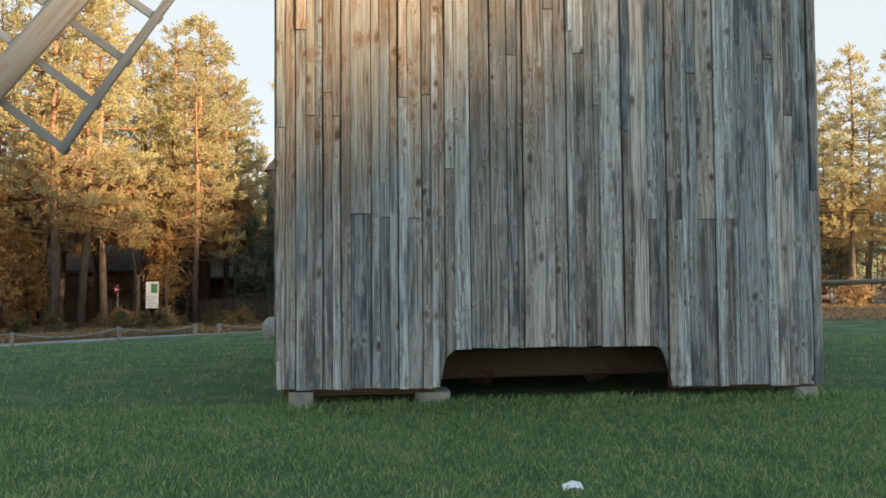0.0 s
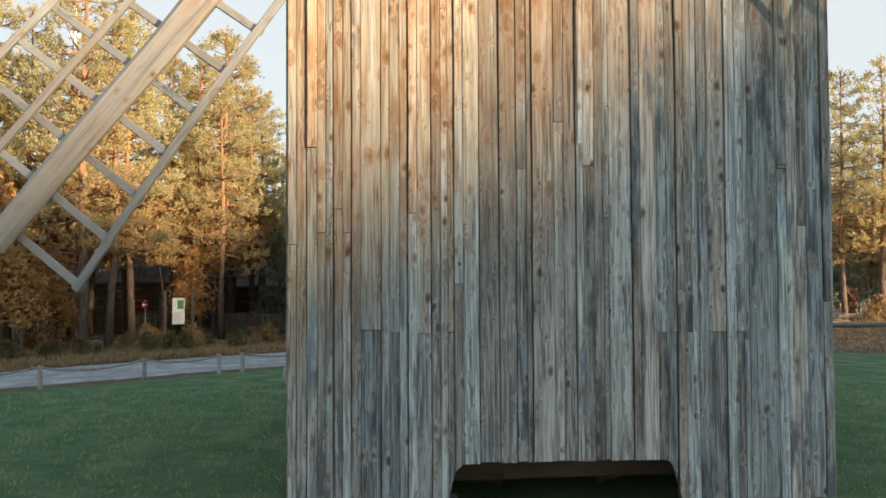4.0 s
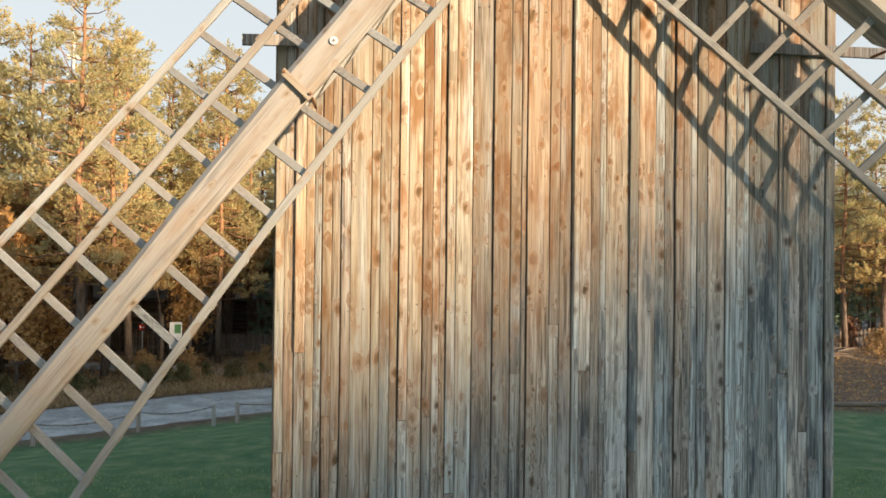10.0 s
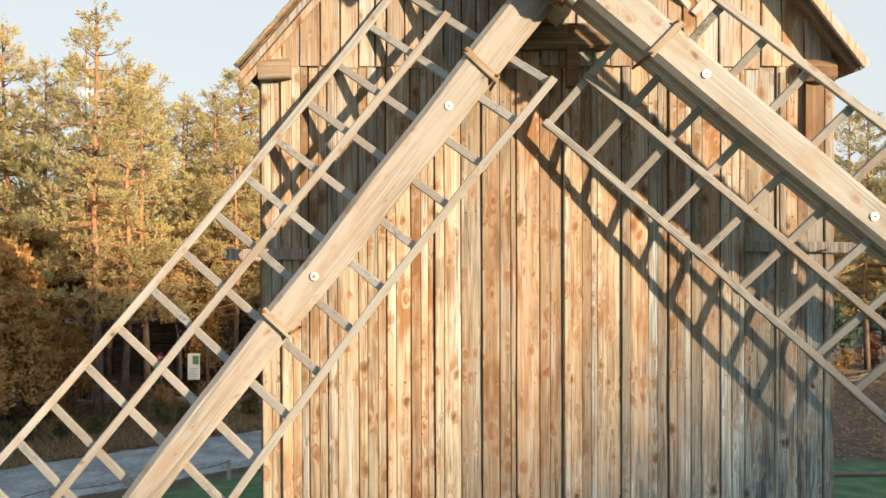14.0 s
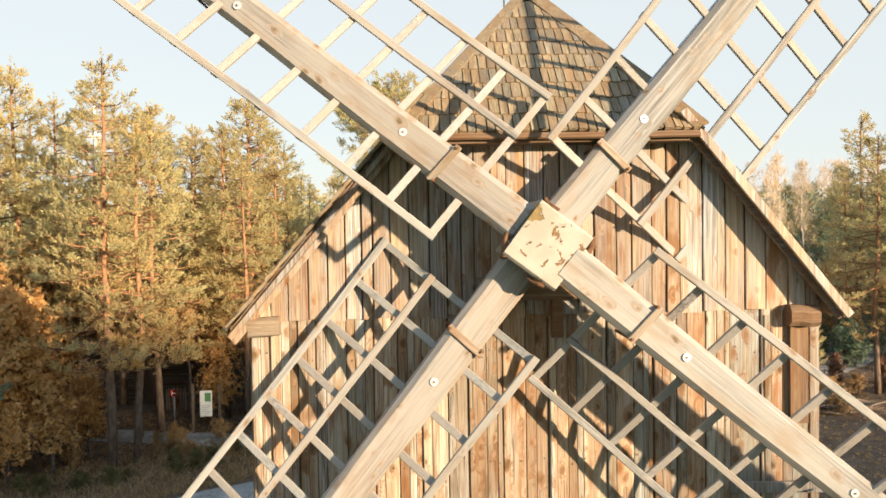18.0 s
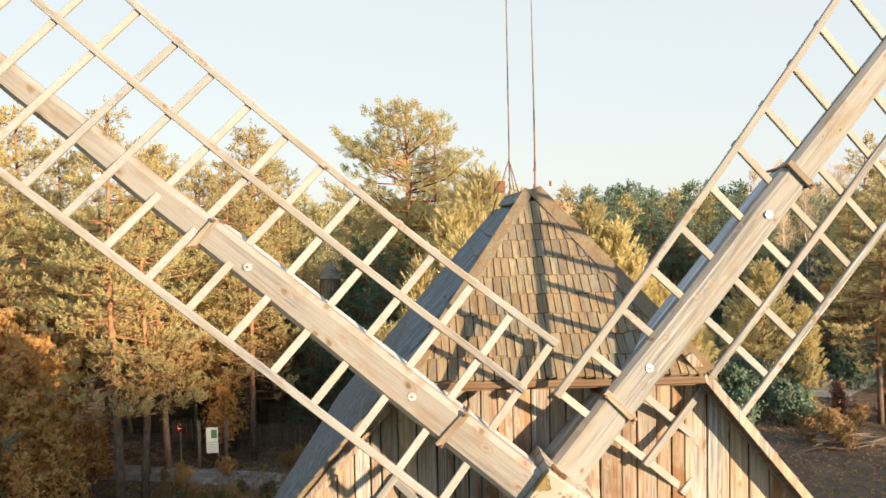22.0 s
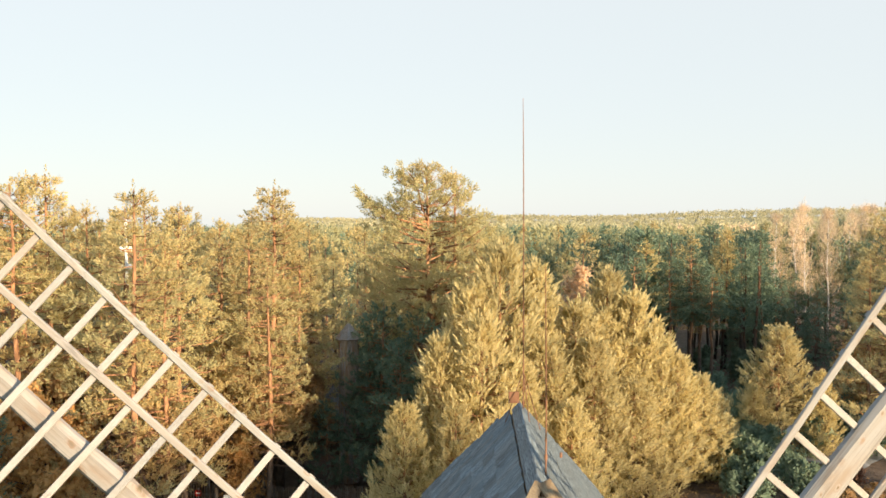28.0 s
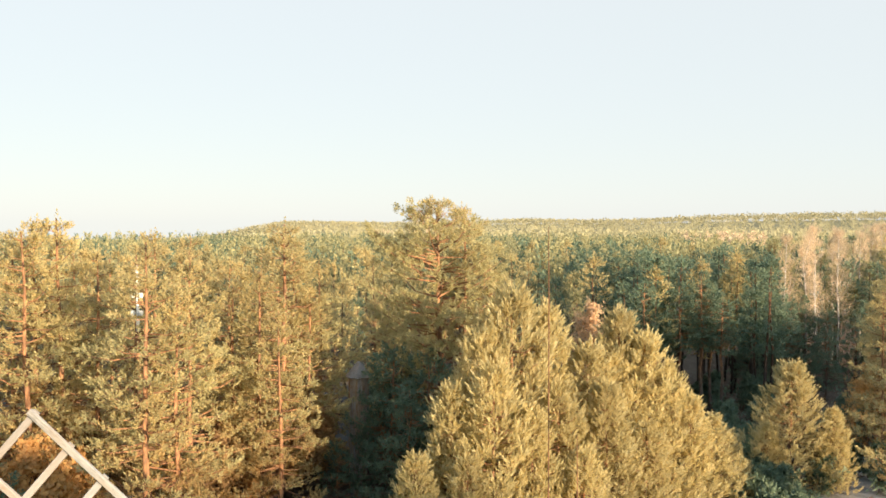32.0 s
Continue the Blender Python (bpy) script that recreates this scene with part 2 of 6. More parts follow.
        tint = m.mix(m.math("MULTIPLY", core, m.span(dice.outputs[2], 0.0, 1.0, 0.35, 1.0)), tint, core_tint)
        height = m.math("ADD", height, m.math("MULTIPLY", core, 0.5))
    if rust:
        spots = m.noise(scaled((12.0, 12.0, 1.4)), 1.0, 3.0)
        tint = m.mix(m.math("MULTIPLY", m.span(spots, 0.60, 0.76), rust), tint, (0.20, 0.08, 0.03))
    m.bump(height, 0.45, 0.008)
    return m.done(tint, rough)


def leaves(name, shade, lit, tip, through_light=0.3, patch=1.3, island=0.3, old=None, reach=3.0, full=11.0):
    """Foliage whose pieces differ in hue, with some light passing through."""
    m = Nodes(name)
    geo = m.tree.nodes.new("ShaderNodeNewGeometry")
    info = m.tree.nodes.new("ShaderNodeObjectInfo")
    big = m.noise(m.coords((patch, patch, patch)), 1.0, 2.0)
    mixed = m.math("ADD", m.math("MULTIPLY", geo.outputs["Random Per Island"], island), m.math("MULTIPLY", big, 1.1 - island))
    tint = m.ramp(mixed, [(0.12, shade), (0.55, lit), (0.95, tip)])
    if old:
        # the old needles inside and low in the crown have turned orange-brown
        xyz = m.add("ShaderNodeSeparateXYZ", Vector=m.add("ShaderNodeTexCoord").outputs["Object"])
        out = m.math("SQRT", m.math("ADD", m.math("MULTIPLY", xyz.outputs[0], xyz.outputs[0]), m.math("MULTIPLY", xyz.outputs[1], xyz.outputs[1])))
        inner = m.math("ADD", m.span(out, reach, reach * 0.2, 0.0, 0.6), m.span(xyz.outputs[2], full, full * 0.35, 0.0, 0.6))
        tint = m.mix(m.span(m.math("ADD", inner, m.math("MULTIPLY", geo.outputs["Random Per Island"], 0.5)), 0.5, 1.5, 0.0, 0.7), tint, old)
    own = m.span(info.outputs["Random"], 0.0, 1.0, 0.90, 1.12)
    tint = m.mix(1.0, tint, m.add("ShaderNodeCombineColor", Red=own, Green=own, Blue=own).outputs[0], "MULTIPLY")
    m.done(tint, 0.62)
    glow = m.add("ShaderNodeBsdfTranslucent", Color=tint)
    both = m.add("ShaderNodeMixShader", Fac=through_light)
    m.tree.links.new(m.bsdf.outputs[0], both.inputs[1])
    m.tree.links.new(glow.outputs[0], both.inputs[2])
    m.tree.links.new(both.outputs[0], m.out.inputs[0])
    return m.mat


def bark(name, low, high, change, scale=9.0):
    """Plated bark that turns from one colour to another up the trunk."""
    m = Nodes(name)
    tex = m.tree.nodes.new("ShaderNodeTexCoord")
    z = m.add("ShaderNodeSeparateXYZ", Vector=tex.outputs["Object"]).outputs[2]
    plates = m.add("ShaderNodeTexVoronoi", Vector=m.coords((scale, scale, scale * 0.3)), Scale=1.0).outputs["Distance"]
    fine = m.noise(m.coords((22, 22, 5)), 1.0, 4.0)
    turn = m.span(m.math("ADD", z, m.math("MULTIPLY", fine, 1.4)), change - 1.6, change + 2.4)
    tint = m.mix(turn, low, high)
    tint = m.mix(m.span(plates, 0.25, 0.7, 0.0, 0.55), tint, [c * 0.35 for c in low])
    tint = m.mix(m.span(fine, 0.5, 0.75, 0.0, 0.5), tint, [min(1.0, c * 1.5) for c in low])
    m.bump(m.math("ADD", plates, fine), 0.6, 0.03)
    return m.done(tint, 0.9)


def plain(name, colour, rough=0.8, metal=0.0, vary=0.25, scale=18.0, bump=0.15):
    """A surface of one colour with soft mottling and fine relief."""
    m = Nodes(name)
    a = m.noise(m.coords((scale, scale, scale)), 1.0, 5.0)
    b = m.noise(m.coords((scale * 0.13,) * 3), 1.0, 3.0)
    tint = m.mix(m.math("MULTIPLY", m.span(a, 0.35, 0.7), vary), colour, [c * 0.45 for c in colour])
    tint = m.mix(m.math("MULTIPLY", m.span(b, 0.4, 0.7), vary), tint, [min(1.0, c * 1.5) for c in colour])
    m.put(m.bsdf, "Metallic", metal)
    m.bump(a, bump, 0.01)
    return m.done(tint, rough)


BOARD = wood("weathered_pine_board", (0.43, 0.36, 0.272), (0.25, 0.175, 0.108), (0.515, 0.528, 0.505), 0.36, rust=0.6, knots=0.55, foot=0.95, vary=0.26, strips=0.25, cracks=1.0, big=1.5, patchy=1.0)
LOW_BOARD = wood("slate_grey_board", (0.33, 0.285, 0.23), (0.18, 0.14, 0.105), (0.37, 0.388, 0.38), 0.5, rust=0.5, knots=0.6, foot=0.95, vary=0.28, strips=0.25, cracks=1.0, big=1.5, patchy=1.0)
GABLE = wood("gable_pine_board", (0.48, 0.395, 0.29), (0.275, 0.195, 0.122), (0.36, 0.372, 0.38), 0.46, rust=0.8, knots=0.5, vary=0.18, strips=0.3)
SAIL = wood("pale_sail_timber", (0.315, 0.302, 0.28), (0.268, 0.252, 0.227), (0.282, 0.276, 0.266), 0.35, knots=0.0, stained=0.2, strips=0.15, vary=0.1, cracks=0.15, fuzz=0.15)
BEAM = wood("dark_old_beam", (0.22, 0.14, 0.085), (0.13, 0.08, 0.045), (0.20, 0.18, 0.165), 0.25, axis="x", knots=0.2, stained=0.5)
SHINGLE = wood("wooden_shingle", (0.33, 0.265, 0.165), (0.195, 0.145, 0.088), (0.215, 0.20, 0.175), 0.30, grain=(60, 60, 3), knots=0.0, rust=0.2, axis="y", vary=0.16, stained=0.4, cracks=0.5)
# darker, bluer shingles: the shade on the long slope is in their grey
SHINGLE_SHADE = wood("shade_grey_wooden_shingle", (0.145, 0.170, 0.178), (0.085, 0.102, 0.108), (0.185, 0.212, 0.222), 0.7, grain=(40, 40, 4), knots=0.0, axis="y", stained=0.3)
FENCE = wood("grey_fence_wood", (0.38, 0.35, 0.31), (0.27, 0.23, 0.19), (0.40, 0.39, 0.38), 0.6, knots=0.2)
LOG = wood("dark_log_wall", (0.20, 0.155, 0.115), (0.12, 0.088, 0.062), (0.19, 0.178, 0.165), 0.4, axis="x", knots=0.2, stained=0.5)
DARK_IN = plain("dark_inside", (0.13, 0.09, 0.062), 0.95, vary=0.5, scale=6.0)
IRON = plain("rusty_iron", (0.20, 0.10, 0.055), 0.75, metal=0.3, vary=0.6)
STEEL = plain("zinc_washer", (0.62, 0.63, 0.62), 0.45, metal=0.6, vary=0.2)
GRAVEL = plain("gravel", (0.27, 0.262, 0.245), 0.95, vary=0.7, scale=9.0, bump=0.9)
SAND = plain("sandy_track", (0.20, 0.16, 0.12), 0.95, vary=0.5, scale=14.0, bump=0.5)
WHITE = plain("white_board", (0.75, 0.75, 0.72), 0.6, vary=0.1)
GREEN_PRINT = plain("green_print", (0.10, 0.24, 0.09), 0.6, vary=0.2)
RED = plain("red_sign", (0.45, 0.05, 0.04), 0.5, vary=0.1)
ROOF_FAR = plain("old_roof_boards", (0.17, 0.155, 0.14), 0.9, vary=0.5, scale=4.0)
NEEDLE = leaves("pine_needles", (0.26, 0.235, 0.11), (0.49, 0.43, 0.205), (0.66, 0.575, 0.30), 0.5, old=(0.60, 0.345, 0.13))
NEEDLE_YOUNG = leaves("young_pine_needles", (0.35, 0.305, 0.135), (0.58, 0.49, 0.245), (0.72, 0.63, 0.365), 0.5, old=(0.44, 0.33, 0.14), reach=1.6, full=3.0)
# darker, bluer needle copy: shade within the wood put into the colour
NEEDLE_SHADE = leaves("shade_tinted_pine_needles", (0.075, 0.125, 0.088), (0.155, 0.215, 0.14), (0.27, 0.30, 0.17), 0.4)
NEEDLE_FAR = leaves("olive_forest_needles", (0.17, 0.185, 0.10), (0.36, 0.335, 0.17), (0.50, 0.43, 0.205), 0.45, patch=0.02)
# paler, flatter needles: the haze of distance is put into the colour
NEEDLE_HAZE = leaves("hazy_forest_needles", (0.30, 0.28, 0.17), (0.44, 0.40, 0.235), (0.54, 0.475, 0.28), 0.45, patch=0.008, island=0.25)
AUTUMN = leaves("autumn_leaves", (0.36, 0.205, 0.085), (0.62, 0.365, 0.14), (0.78, 0.50, 0.19), 0.5)
RUSSET = leaves("russet_leaves", (0.12, 0.06, 0.04), (0.25, 0.13, 0.08), (0.36, 0.20, 0.12), 0.4)
TAN = leaves("pale_orange_leaves", (0.46, 0.29, 0.16), (0.64, 0.44, 0.26), (0.75, 0.56, 0.36), 0.5)
TWIG = leaves("bare_birch_twigs", (0.44, 0.325, 0.21), (0.60, 0.455, 0.30), (0.71, 0.55, 0.39), 0.3)
BLADE = leaves("grass_blades", (0.062, 0.155, 0.062), (0.165, 0.295, 0.11), (0.48, 0.49, 0.22), 0.35, patch=1.6, island=0.75)
UNDER = leaves("undergrowth_leaves", (0.19, 0.12, 0.06), (0.36, 0.225, 0.10), (0.50, 0.34, 0.16), 0.45)
DRY = leaves("dry_grass", (0.20, 0.125, 0.06), (0.36, 0.235, 0.115), (0.48, 0.36, 0.20), 0.35, patch=1.2, island=0.7)
SHRUB = leaves("dry_shrub_leaves", (0.06, 0.06, 0.025), (0.13, 0.11, 0.04), (0.30, 0.24, 0.12), 0.3)
PINE_BARK = bark("pine_bark", (0.16, 0.115, 0.085), (0.36, 0.18, 0.085), 4.5)
# pine bark darkened to stand for the shade inside the wood
SHADE_BARK = bark("shade_dark_pine_bark", (0.07, 0.055, 0.045), (0.17, 0.085, 0.045), 5.0)
GREY_BARK = bark("grey_bark", (0.17, 0.14, 0.115), (0.20, 0.165, 0.13), 6.0)
BIRCH_BARK = bark("birch_bark", (0.45, 0.42, 0.38), (0.62, 0.58, 0.53), 3.0, 6.0)


def ground_material():
    """Mown grass that gives way to leaf litter under the trees."""
    m = Nodes("grass_and_litter")
    where = m.add("ShaderNodeNewGeometry").outputs["Position"]
    xyz = m.add("ShaderNodeSeparateXYZ", Vector=where)
    x, y = xyz.outputs[0], xyz.outputs[1]
    big = m.noise(m.coords((0.22, 0.22, 0.22)), 1.0, 4.0)
    mid = m.noise(m.coords((1.7, 1.7, 1.7)), 1.0, 5.0)
    fine = m.noise(m.coords((38, 38, 38)), 1.0, 4.0, 0.7)
    grass = m.ramp(m.math("ADD", m.math("MULTIPLY", mid, 0.6), m.math("MULTIPLY", fine, 0.45)),
                   [(0.32, (0.042, 0.108, 0.046)), (0.52, (0.098, 0.182, 0.074)), (0.72, (0.25, 0.28, 0.14))])
    litter = m.ramp(m.math("ADD", m.math("MULTIPLY", mid, 0.5), m.math("MULTIPLY", fine, 0.55)),
                    [(0.3, (0.06, 0.042, 0.03)), (0.55, (0.155, 0.105, 0.07)), (0.78, (0.30, 0.215, 0.145))])
    left = m.math("MULTIPLY_ADD", x, 0.7, 21.4)
    edge = m.math("ADD", m.math("MULTIPLY", m.span(x, 0.0, -4.0), m.math("SUBTRACT", left, 15.2)), 15.2)
    past = m.math("SUBTRACT", m.math("ADD", y, m.math("MULTIPLY", m.math("SUBTRACT", big, 0.5), 2.5)), edge)
    tint = m.mix(m.span(past, -0.7, 0.9), grass, litter)
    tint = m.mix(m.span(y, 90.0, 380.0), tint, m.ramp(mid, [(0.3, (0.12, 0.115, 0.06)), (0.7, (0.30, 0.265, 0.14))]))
    m.bump(m.math("ADD", fine, m.math("MULTIPLY", mid, 0.6)), 1.0, 0.07)
    return m.done(tint, 0.95)


GROUND = ground_material()


# ---- mesh helpers ----
def mesh_of(name, verts, faces, mat, smooth=False):
    me = bpy.data.meshes.new(name)
    me.from_pydata([tuple(v) for v in verts], [], [tuple(f) for f in faces])
    if mat:
        me.materials.append(mat)
    if smooth:
        me.polygons.foreach_set("use_smooth", [True] * len(me.polygons))
    me.update()
    return me


def part(name, shape, mat, parent, label=""):
    """One mesh object under a thing or a part. shape: (verts, faces), a bmesh or a mesh."""
    if isinstance(shape, bmesh.types.BMesh):
        me = bpy.data.meshes.new(name)
        shape.to_mesh(me)
        shape.free()
        me.materials.append(mat)
    elif isinstance(shape, bpy.types.Mesh):
        me = shape
    else:
        me = mesh_of(name, shape[0], shape[1], mat)
    ob = new(name, me)
    ob.parent = parent
    if label:
        tagged(ob, label)
    return ob


def thing(name, at, label, category, group="", kind=""):
    ob = new(name)
    ob.empty_display_size = 0.3
    ob.matrix_basis = at if isinstance(at, Matrix) else Matrix.Translation(at)
    return tagged(ob, label, category, group, kind)


def structure(name, shape, mat, label="", category="", smooth=False):
    me = mesh_of(name, shape[0], shape[1], mat, smooth) if isinstance(shape, tuple) else shape
    return tagged(new(name, me), label, category, "", "structure")


RNG = random.Random(7)


def plank(p0, p1, width, thick, side, segs=2, bow=0.002, chamfer=0.004, taper=1.0, rng=RNG):
    """A sawn piece from p0 to p1, its width along side, with chamfered edges and a slight bow."""
    p0, p1 = Vector(p0), Vector(p1)
    run = (p1 - p0).normalized()
    side = (Vector(side) - run * run.dot(Vector(side))).normalized()
    face = run.cross(side)
    verts, faces = [], []
    for k in range(segs + 1):
        f = k / segs
        o = p0.lerp(p1, f) + (side * rng.uniform(-bow, bow) + face * rng.uniform(-bow, bow) if 0 < k < segs else Vector())
        w, h, c = width / 2 * (1 + (taper - 1) * f), thick / 2 * (1 + (taper - 1) * f), chamfer
        for a, b in ((w - c, h), (w, h - c), (w, -h + c), (w - c, -h), (-w + c, -h), (-w, -h + c), (-w, h - c), (-w + c, h)):
            verts.append(o + side * a + face * b)
    for k in range(segs):
        for j in range(8):
            a, b = k * 8 + j, k * 8 + (j + 1) % 8
            faces.append((a, b, b + 8, a + 8))
    faces.append(tuple(range(7, -1, -1)))
    faces.append(tuple(range(segs * 8, segs * 8 + 8)))
    return verts, faces


def rod(points, radii, sides=8):
    """A round rod or limb through points."""
    verts, faces = [], []
    points = [Vector(p) for p in points]
    for k, (p, r) in enumerate(zip(points, radii)):
        run = (points[min(k + 1, len(points) - 1)] - points[max(k - 1, 0)]).normalized()
        a = run.orthogonal().normalized() if abs(run.z) < 0.95 else Vector((1, 0, 0))
        a = (a - run * run.dot(a)).normalized()
        b = run.cross(a)
        for j in range(sides):
            w = 2 * math.pi * j / sides
            verts.append(p + a * (r * math.cos(w)) + b * (r * math.sin(w)))
    for k in range(len(points) - 1):
        for j in range(sides):
            a, b = k * sides + j, k * sides + (j + 1) % sides
            faces.append((a, b, b + sides, a + sides))
    faces.append(tuple(range(sides - 1, -1, -1)))
    faces.append(tuple(range((len(points) - 1) * sides, len(points) * sides)))
    return verts, faces


def joined(shapes):
    verts, faces = [], []
    for v, f in shapes:
        n = len(verts)
        verts += list(v)
        faces += [tuple(i + n for i in q) for q in f]
    return verts, faces


def block(lo, hi, chamfer=0.01):
    """A box between two corners with chamfered edges."""
    (x0, y0, z0), (x1, y1, z1) = lo, hi
    return plank(((x0 + x1) / 2, (y0 + y1) / 2, z0), ((x0 + x1) / 2, (y0 + y1) / 2, z1), x1 - x0, y1 - y0, (1, 0, 0), 1, 0, chamfer)


# ---- ground ----
def smooth(a, b, v):
    t = min(1.0, max(0.0, (v - a) / (b - a)))
    return t * t * (3 - 2 * t)


def ground_z(x, y):
    drop = -0.7 * smooth(12.0, 17.4, 0.85 * y - 0.53 * x) * smooth(2, -5, x) - 0.25 * smooth(4, 20, y) * smooth(-5, 2, x)
    dip = -0.75 * smooth(24, 60, y)
    far = math.hypot(x, y)
    swell = 0.06 * math.sin(x * 0.31 + 1.0) * math.sin(y * 0.27) * smooth(3, 14, far)
    side = math.atan2(x, max(y, 1.0))
    hilly = smooth(-0.36, -0.20, side)
    valley = -5.0 * smooth(200, 700, far) - 54.0 * (1 - hilly) * smooth(240, 1500, far)
    ridge = hilly * (8.0 + 5.0 * smooth(0.02, 0.10, side) + 15.0 * smooth(0.15, 0.52, side) + 1.6 * math.sin(side * 23.0)) * smooth(700, 1800, far)
    hill = valley + ridge if y > 0 else 0
    return drop + dip + swell + hill


steps = [0.0]
while steps[-1] < 3500:
    steps.append(steps[-1] + max(0.7, 0.09 * steps[-1]))
xs = sorted([-s for s in steps[1:]] + steps)
gv = [(x, y + 4.0, ground_z(x, y + 4.0)) for y in xs for x in xs]
n = len(xs)
gf = [(j * n + i, j * n + i + 1, (j + 1) * n + i + 1, (j + 1) * n + i) for j in range(n - 1) for i in range(n - 1)]
structure("ground", (gv, gf), GROUND, "mown green grass giving way to brown leaf litter", "ground", True)


def strip(name, line, width, mat, label, category, lift=0.03):
    """A track that follows a line over the ground."""
    pts = [Vector((*p, 0)) for p in line]
    fine = []
    for a, b, c, d in zip([pts[0]] + pts[:-2], pts[:-1], pts[1:], pts[2:] + [pts[-1]]):
        for k in range(12):
            t = k / 12
            fine.append(0.5 * ((2 * b) + (c - a) * t + (2 * a - 5 * b + 4 * c - d) * t * t + (3 * b - a - 3 * c + d) * t ** 3))
    fine.append(pts[-1])
    verts, faces, m = [], [], 7
    rng = random.Random(3)
    for k, p in enumerate(fine):
        run = (fine[min(k + 1, len(fine) - 1)] - fine[max(k - 1, 0)]).normalized()
        across = Vector((-run.y, run.x, 0))
        for j in range(m):
            o = p + across * (width * (j / (m - 1) - 0.5) + (rng.uniform(-0.18, 0.18) if j in (0, m - 1) else 0))
            edge = -0.05 if j in (0, m - 1) else lift
            verts.append((o.x, o.y, ground_z(o.x, o.y) + edge))
    for k in range(len(fine) - 1):
        for j in range(m - 1):
            a = k * m + j
            faces.append((a, a + 1, a + m + 1, a + m))
    return structure(name, (verts, faces), mat, label, category, True)


strip("gravel_path", [(-46, -5), (-26.6, 7.6), (-14.2, 15.4), (-9.6, 18.1), (-3.2, 22.3), (5, 25.0), (10, 25.5)], 5.5, GRAVEL,
      "pale grey gravel path beside the lawn", "path")
strip("sandy_track", [(-20, 30), (-13, 29), (-7, 27.5), (0, 24)], 2.6, GRAVEL, "grey trodden track under the pines", "path", 0.045)
strip("dirt_track", [(22, 40), (27, 45), (36, 57), (50, 78), (58, 95)], 4.6, GRAVEL, "grey track beyond the lawn", "path", 0.04)
strip("forest_track", [(8, 60), (21, 55), (32, 54), (60, 66)], 3.0, SAND, "sandy track before the pine wood", "path", 0.04)

# ---- windmill ----
mill = thing("windmill", (0, 0, 0), "old wooden post mill with plank walls and four lattice sails", "windmill")
X0, X1, DEPTH, LAP = -2.55, 2.655, 6.2, 7.97
MID, RIDGE = 0.165, 11.23
PITCH = {-1: 1.16, 1: 1.24}

EDGES = [-2.55, -2.37, -2.13, -1.96, -1.69, -1.44, -1.22, -1.01, -0.77, -0.58, -0.42, -0.27, -0.06, 0.15, 0.41, 0.69, 0.93, 1.12, 1.33, 1.60,
         1.82, 2.11, 2.31, 2.56, 2.655]
# tight seams between the laths of one wide board, and the butt joints (x, height)
LATHS = [-2.466, -2.275, -2.199, -2.042, -1.875, -1.774, -1.611, -1.519, -1.355, -1.289, -1.134, -1.068, -0.923, -0.846, -0.68, -0.618, -0.498, -0.321, -0.174, 0.035, 0.22, 0.325, 0.468, 0.564,
         0.766, 0.856, 1.022, 1.076, 1.194, 1.269, 1.43, 1.527, 1.70, 1.771, 1.934, 2.026, 2.201, 2.256, 2.404, 2.497]
JOINTS = [(-2.52, 2.57), (-2.35, 3.47), (-2.21, 2.68), (-2.09, 2.90), (-2.0, 2.68), (-1.86, 1.79), (-1.73, 1.78), (-1.56, 1.75), (-1.39, 2.86), (-1.31, 1.74), (-1.25, 1.74), (-1.17, 2.89), (-1.04, 1.75), (-0.95, 2.20),
          (-0.36, 3.28), (0.0, 3.73), (0.27, 3.31), (0.44, 2.82), (0.72, 2.57), (0.96, 1.73), (1.10, 1.73), (1.23, 1.73), (1.38, 3.14), (1.48, 1.72), (1.56, 1.73), (1.74, 1.73), (2.16, 3.29), (2.36, 2.74), (2.61, 2.01)]


def arch(x):
    """The lower end of the boards: an opening is cut out of the middle."""
    if -1.07 < x < 1.13:
        rise = min((x + 1.07) / 0.19, (1.13 - x) / 0.19, 1.0)
        return 0.17 + 0.37 * (1 - (1 - rise) ** 3.2) ** 0.8
    return 0.2 - 0.012 * (x + 2.55)


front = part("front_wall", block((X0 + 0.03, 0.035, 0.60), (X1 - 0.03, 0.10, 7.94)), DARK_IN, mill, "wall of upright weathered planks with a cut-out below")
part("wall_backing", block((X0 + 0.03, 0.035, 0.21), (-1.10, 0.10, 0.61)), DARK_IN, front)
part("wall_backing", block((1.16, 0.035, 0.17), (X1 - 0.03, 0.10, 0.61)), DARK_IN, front)


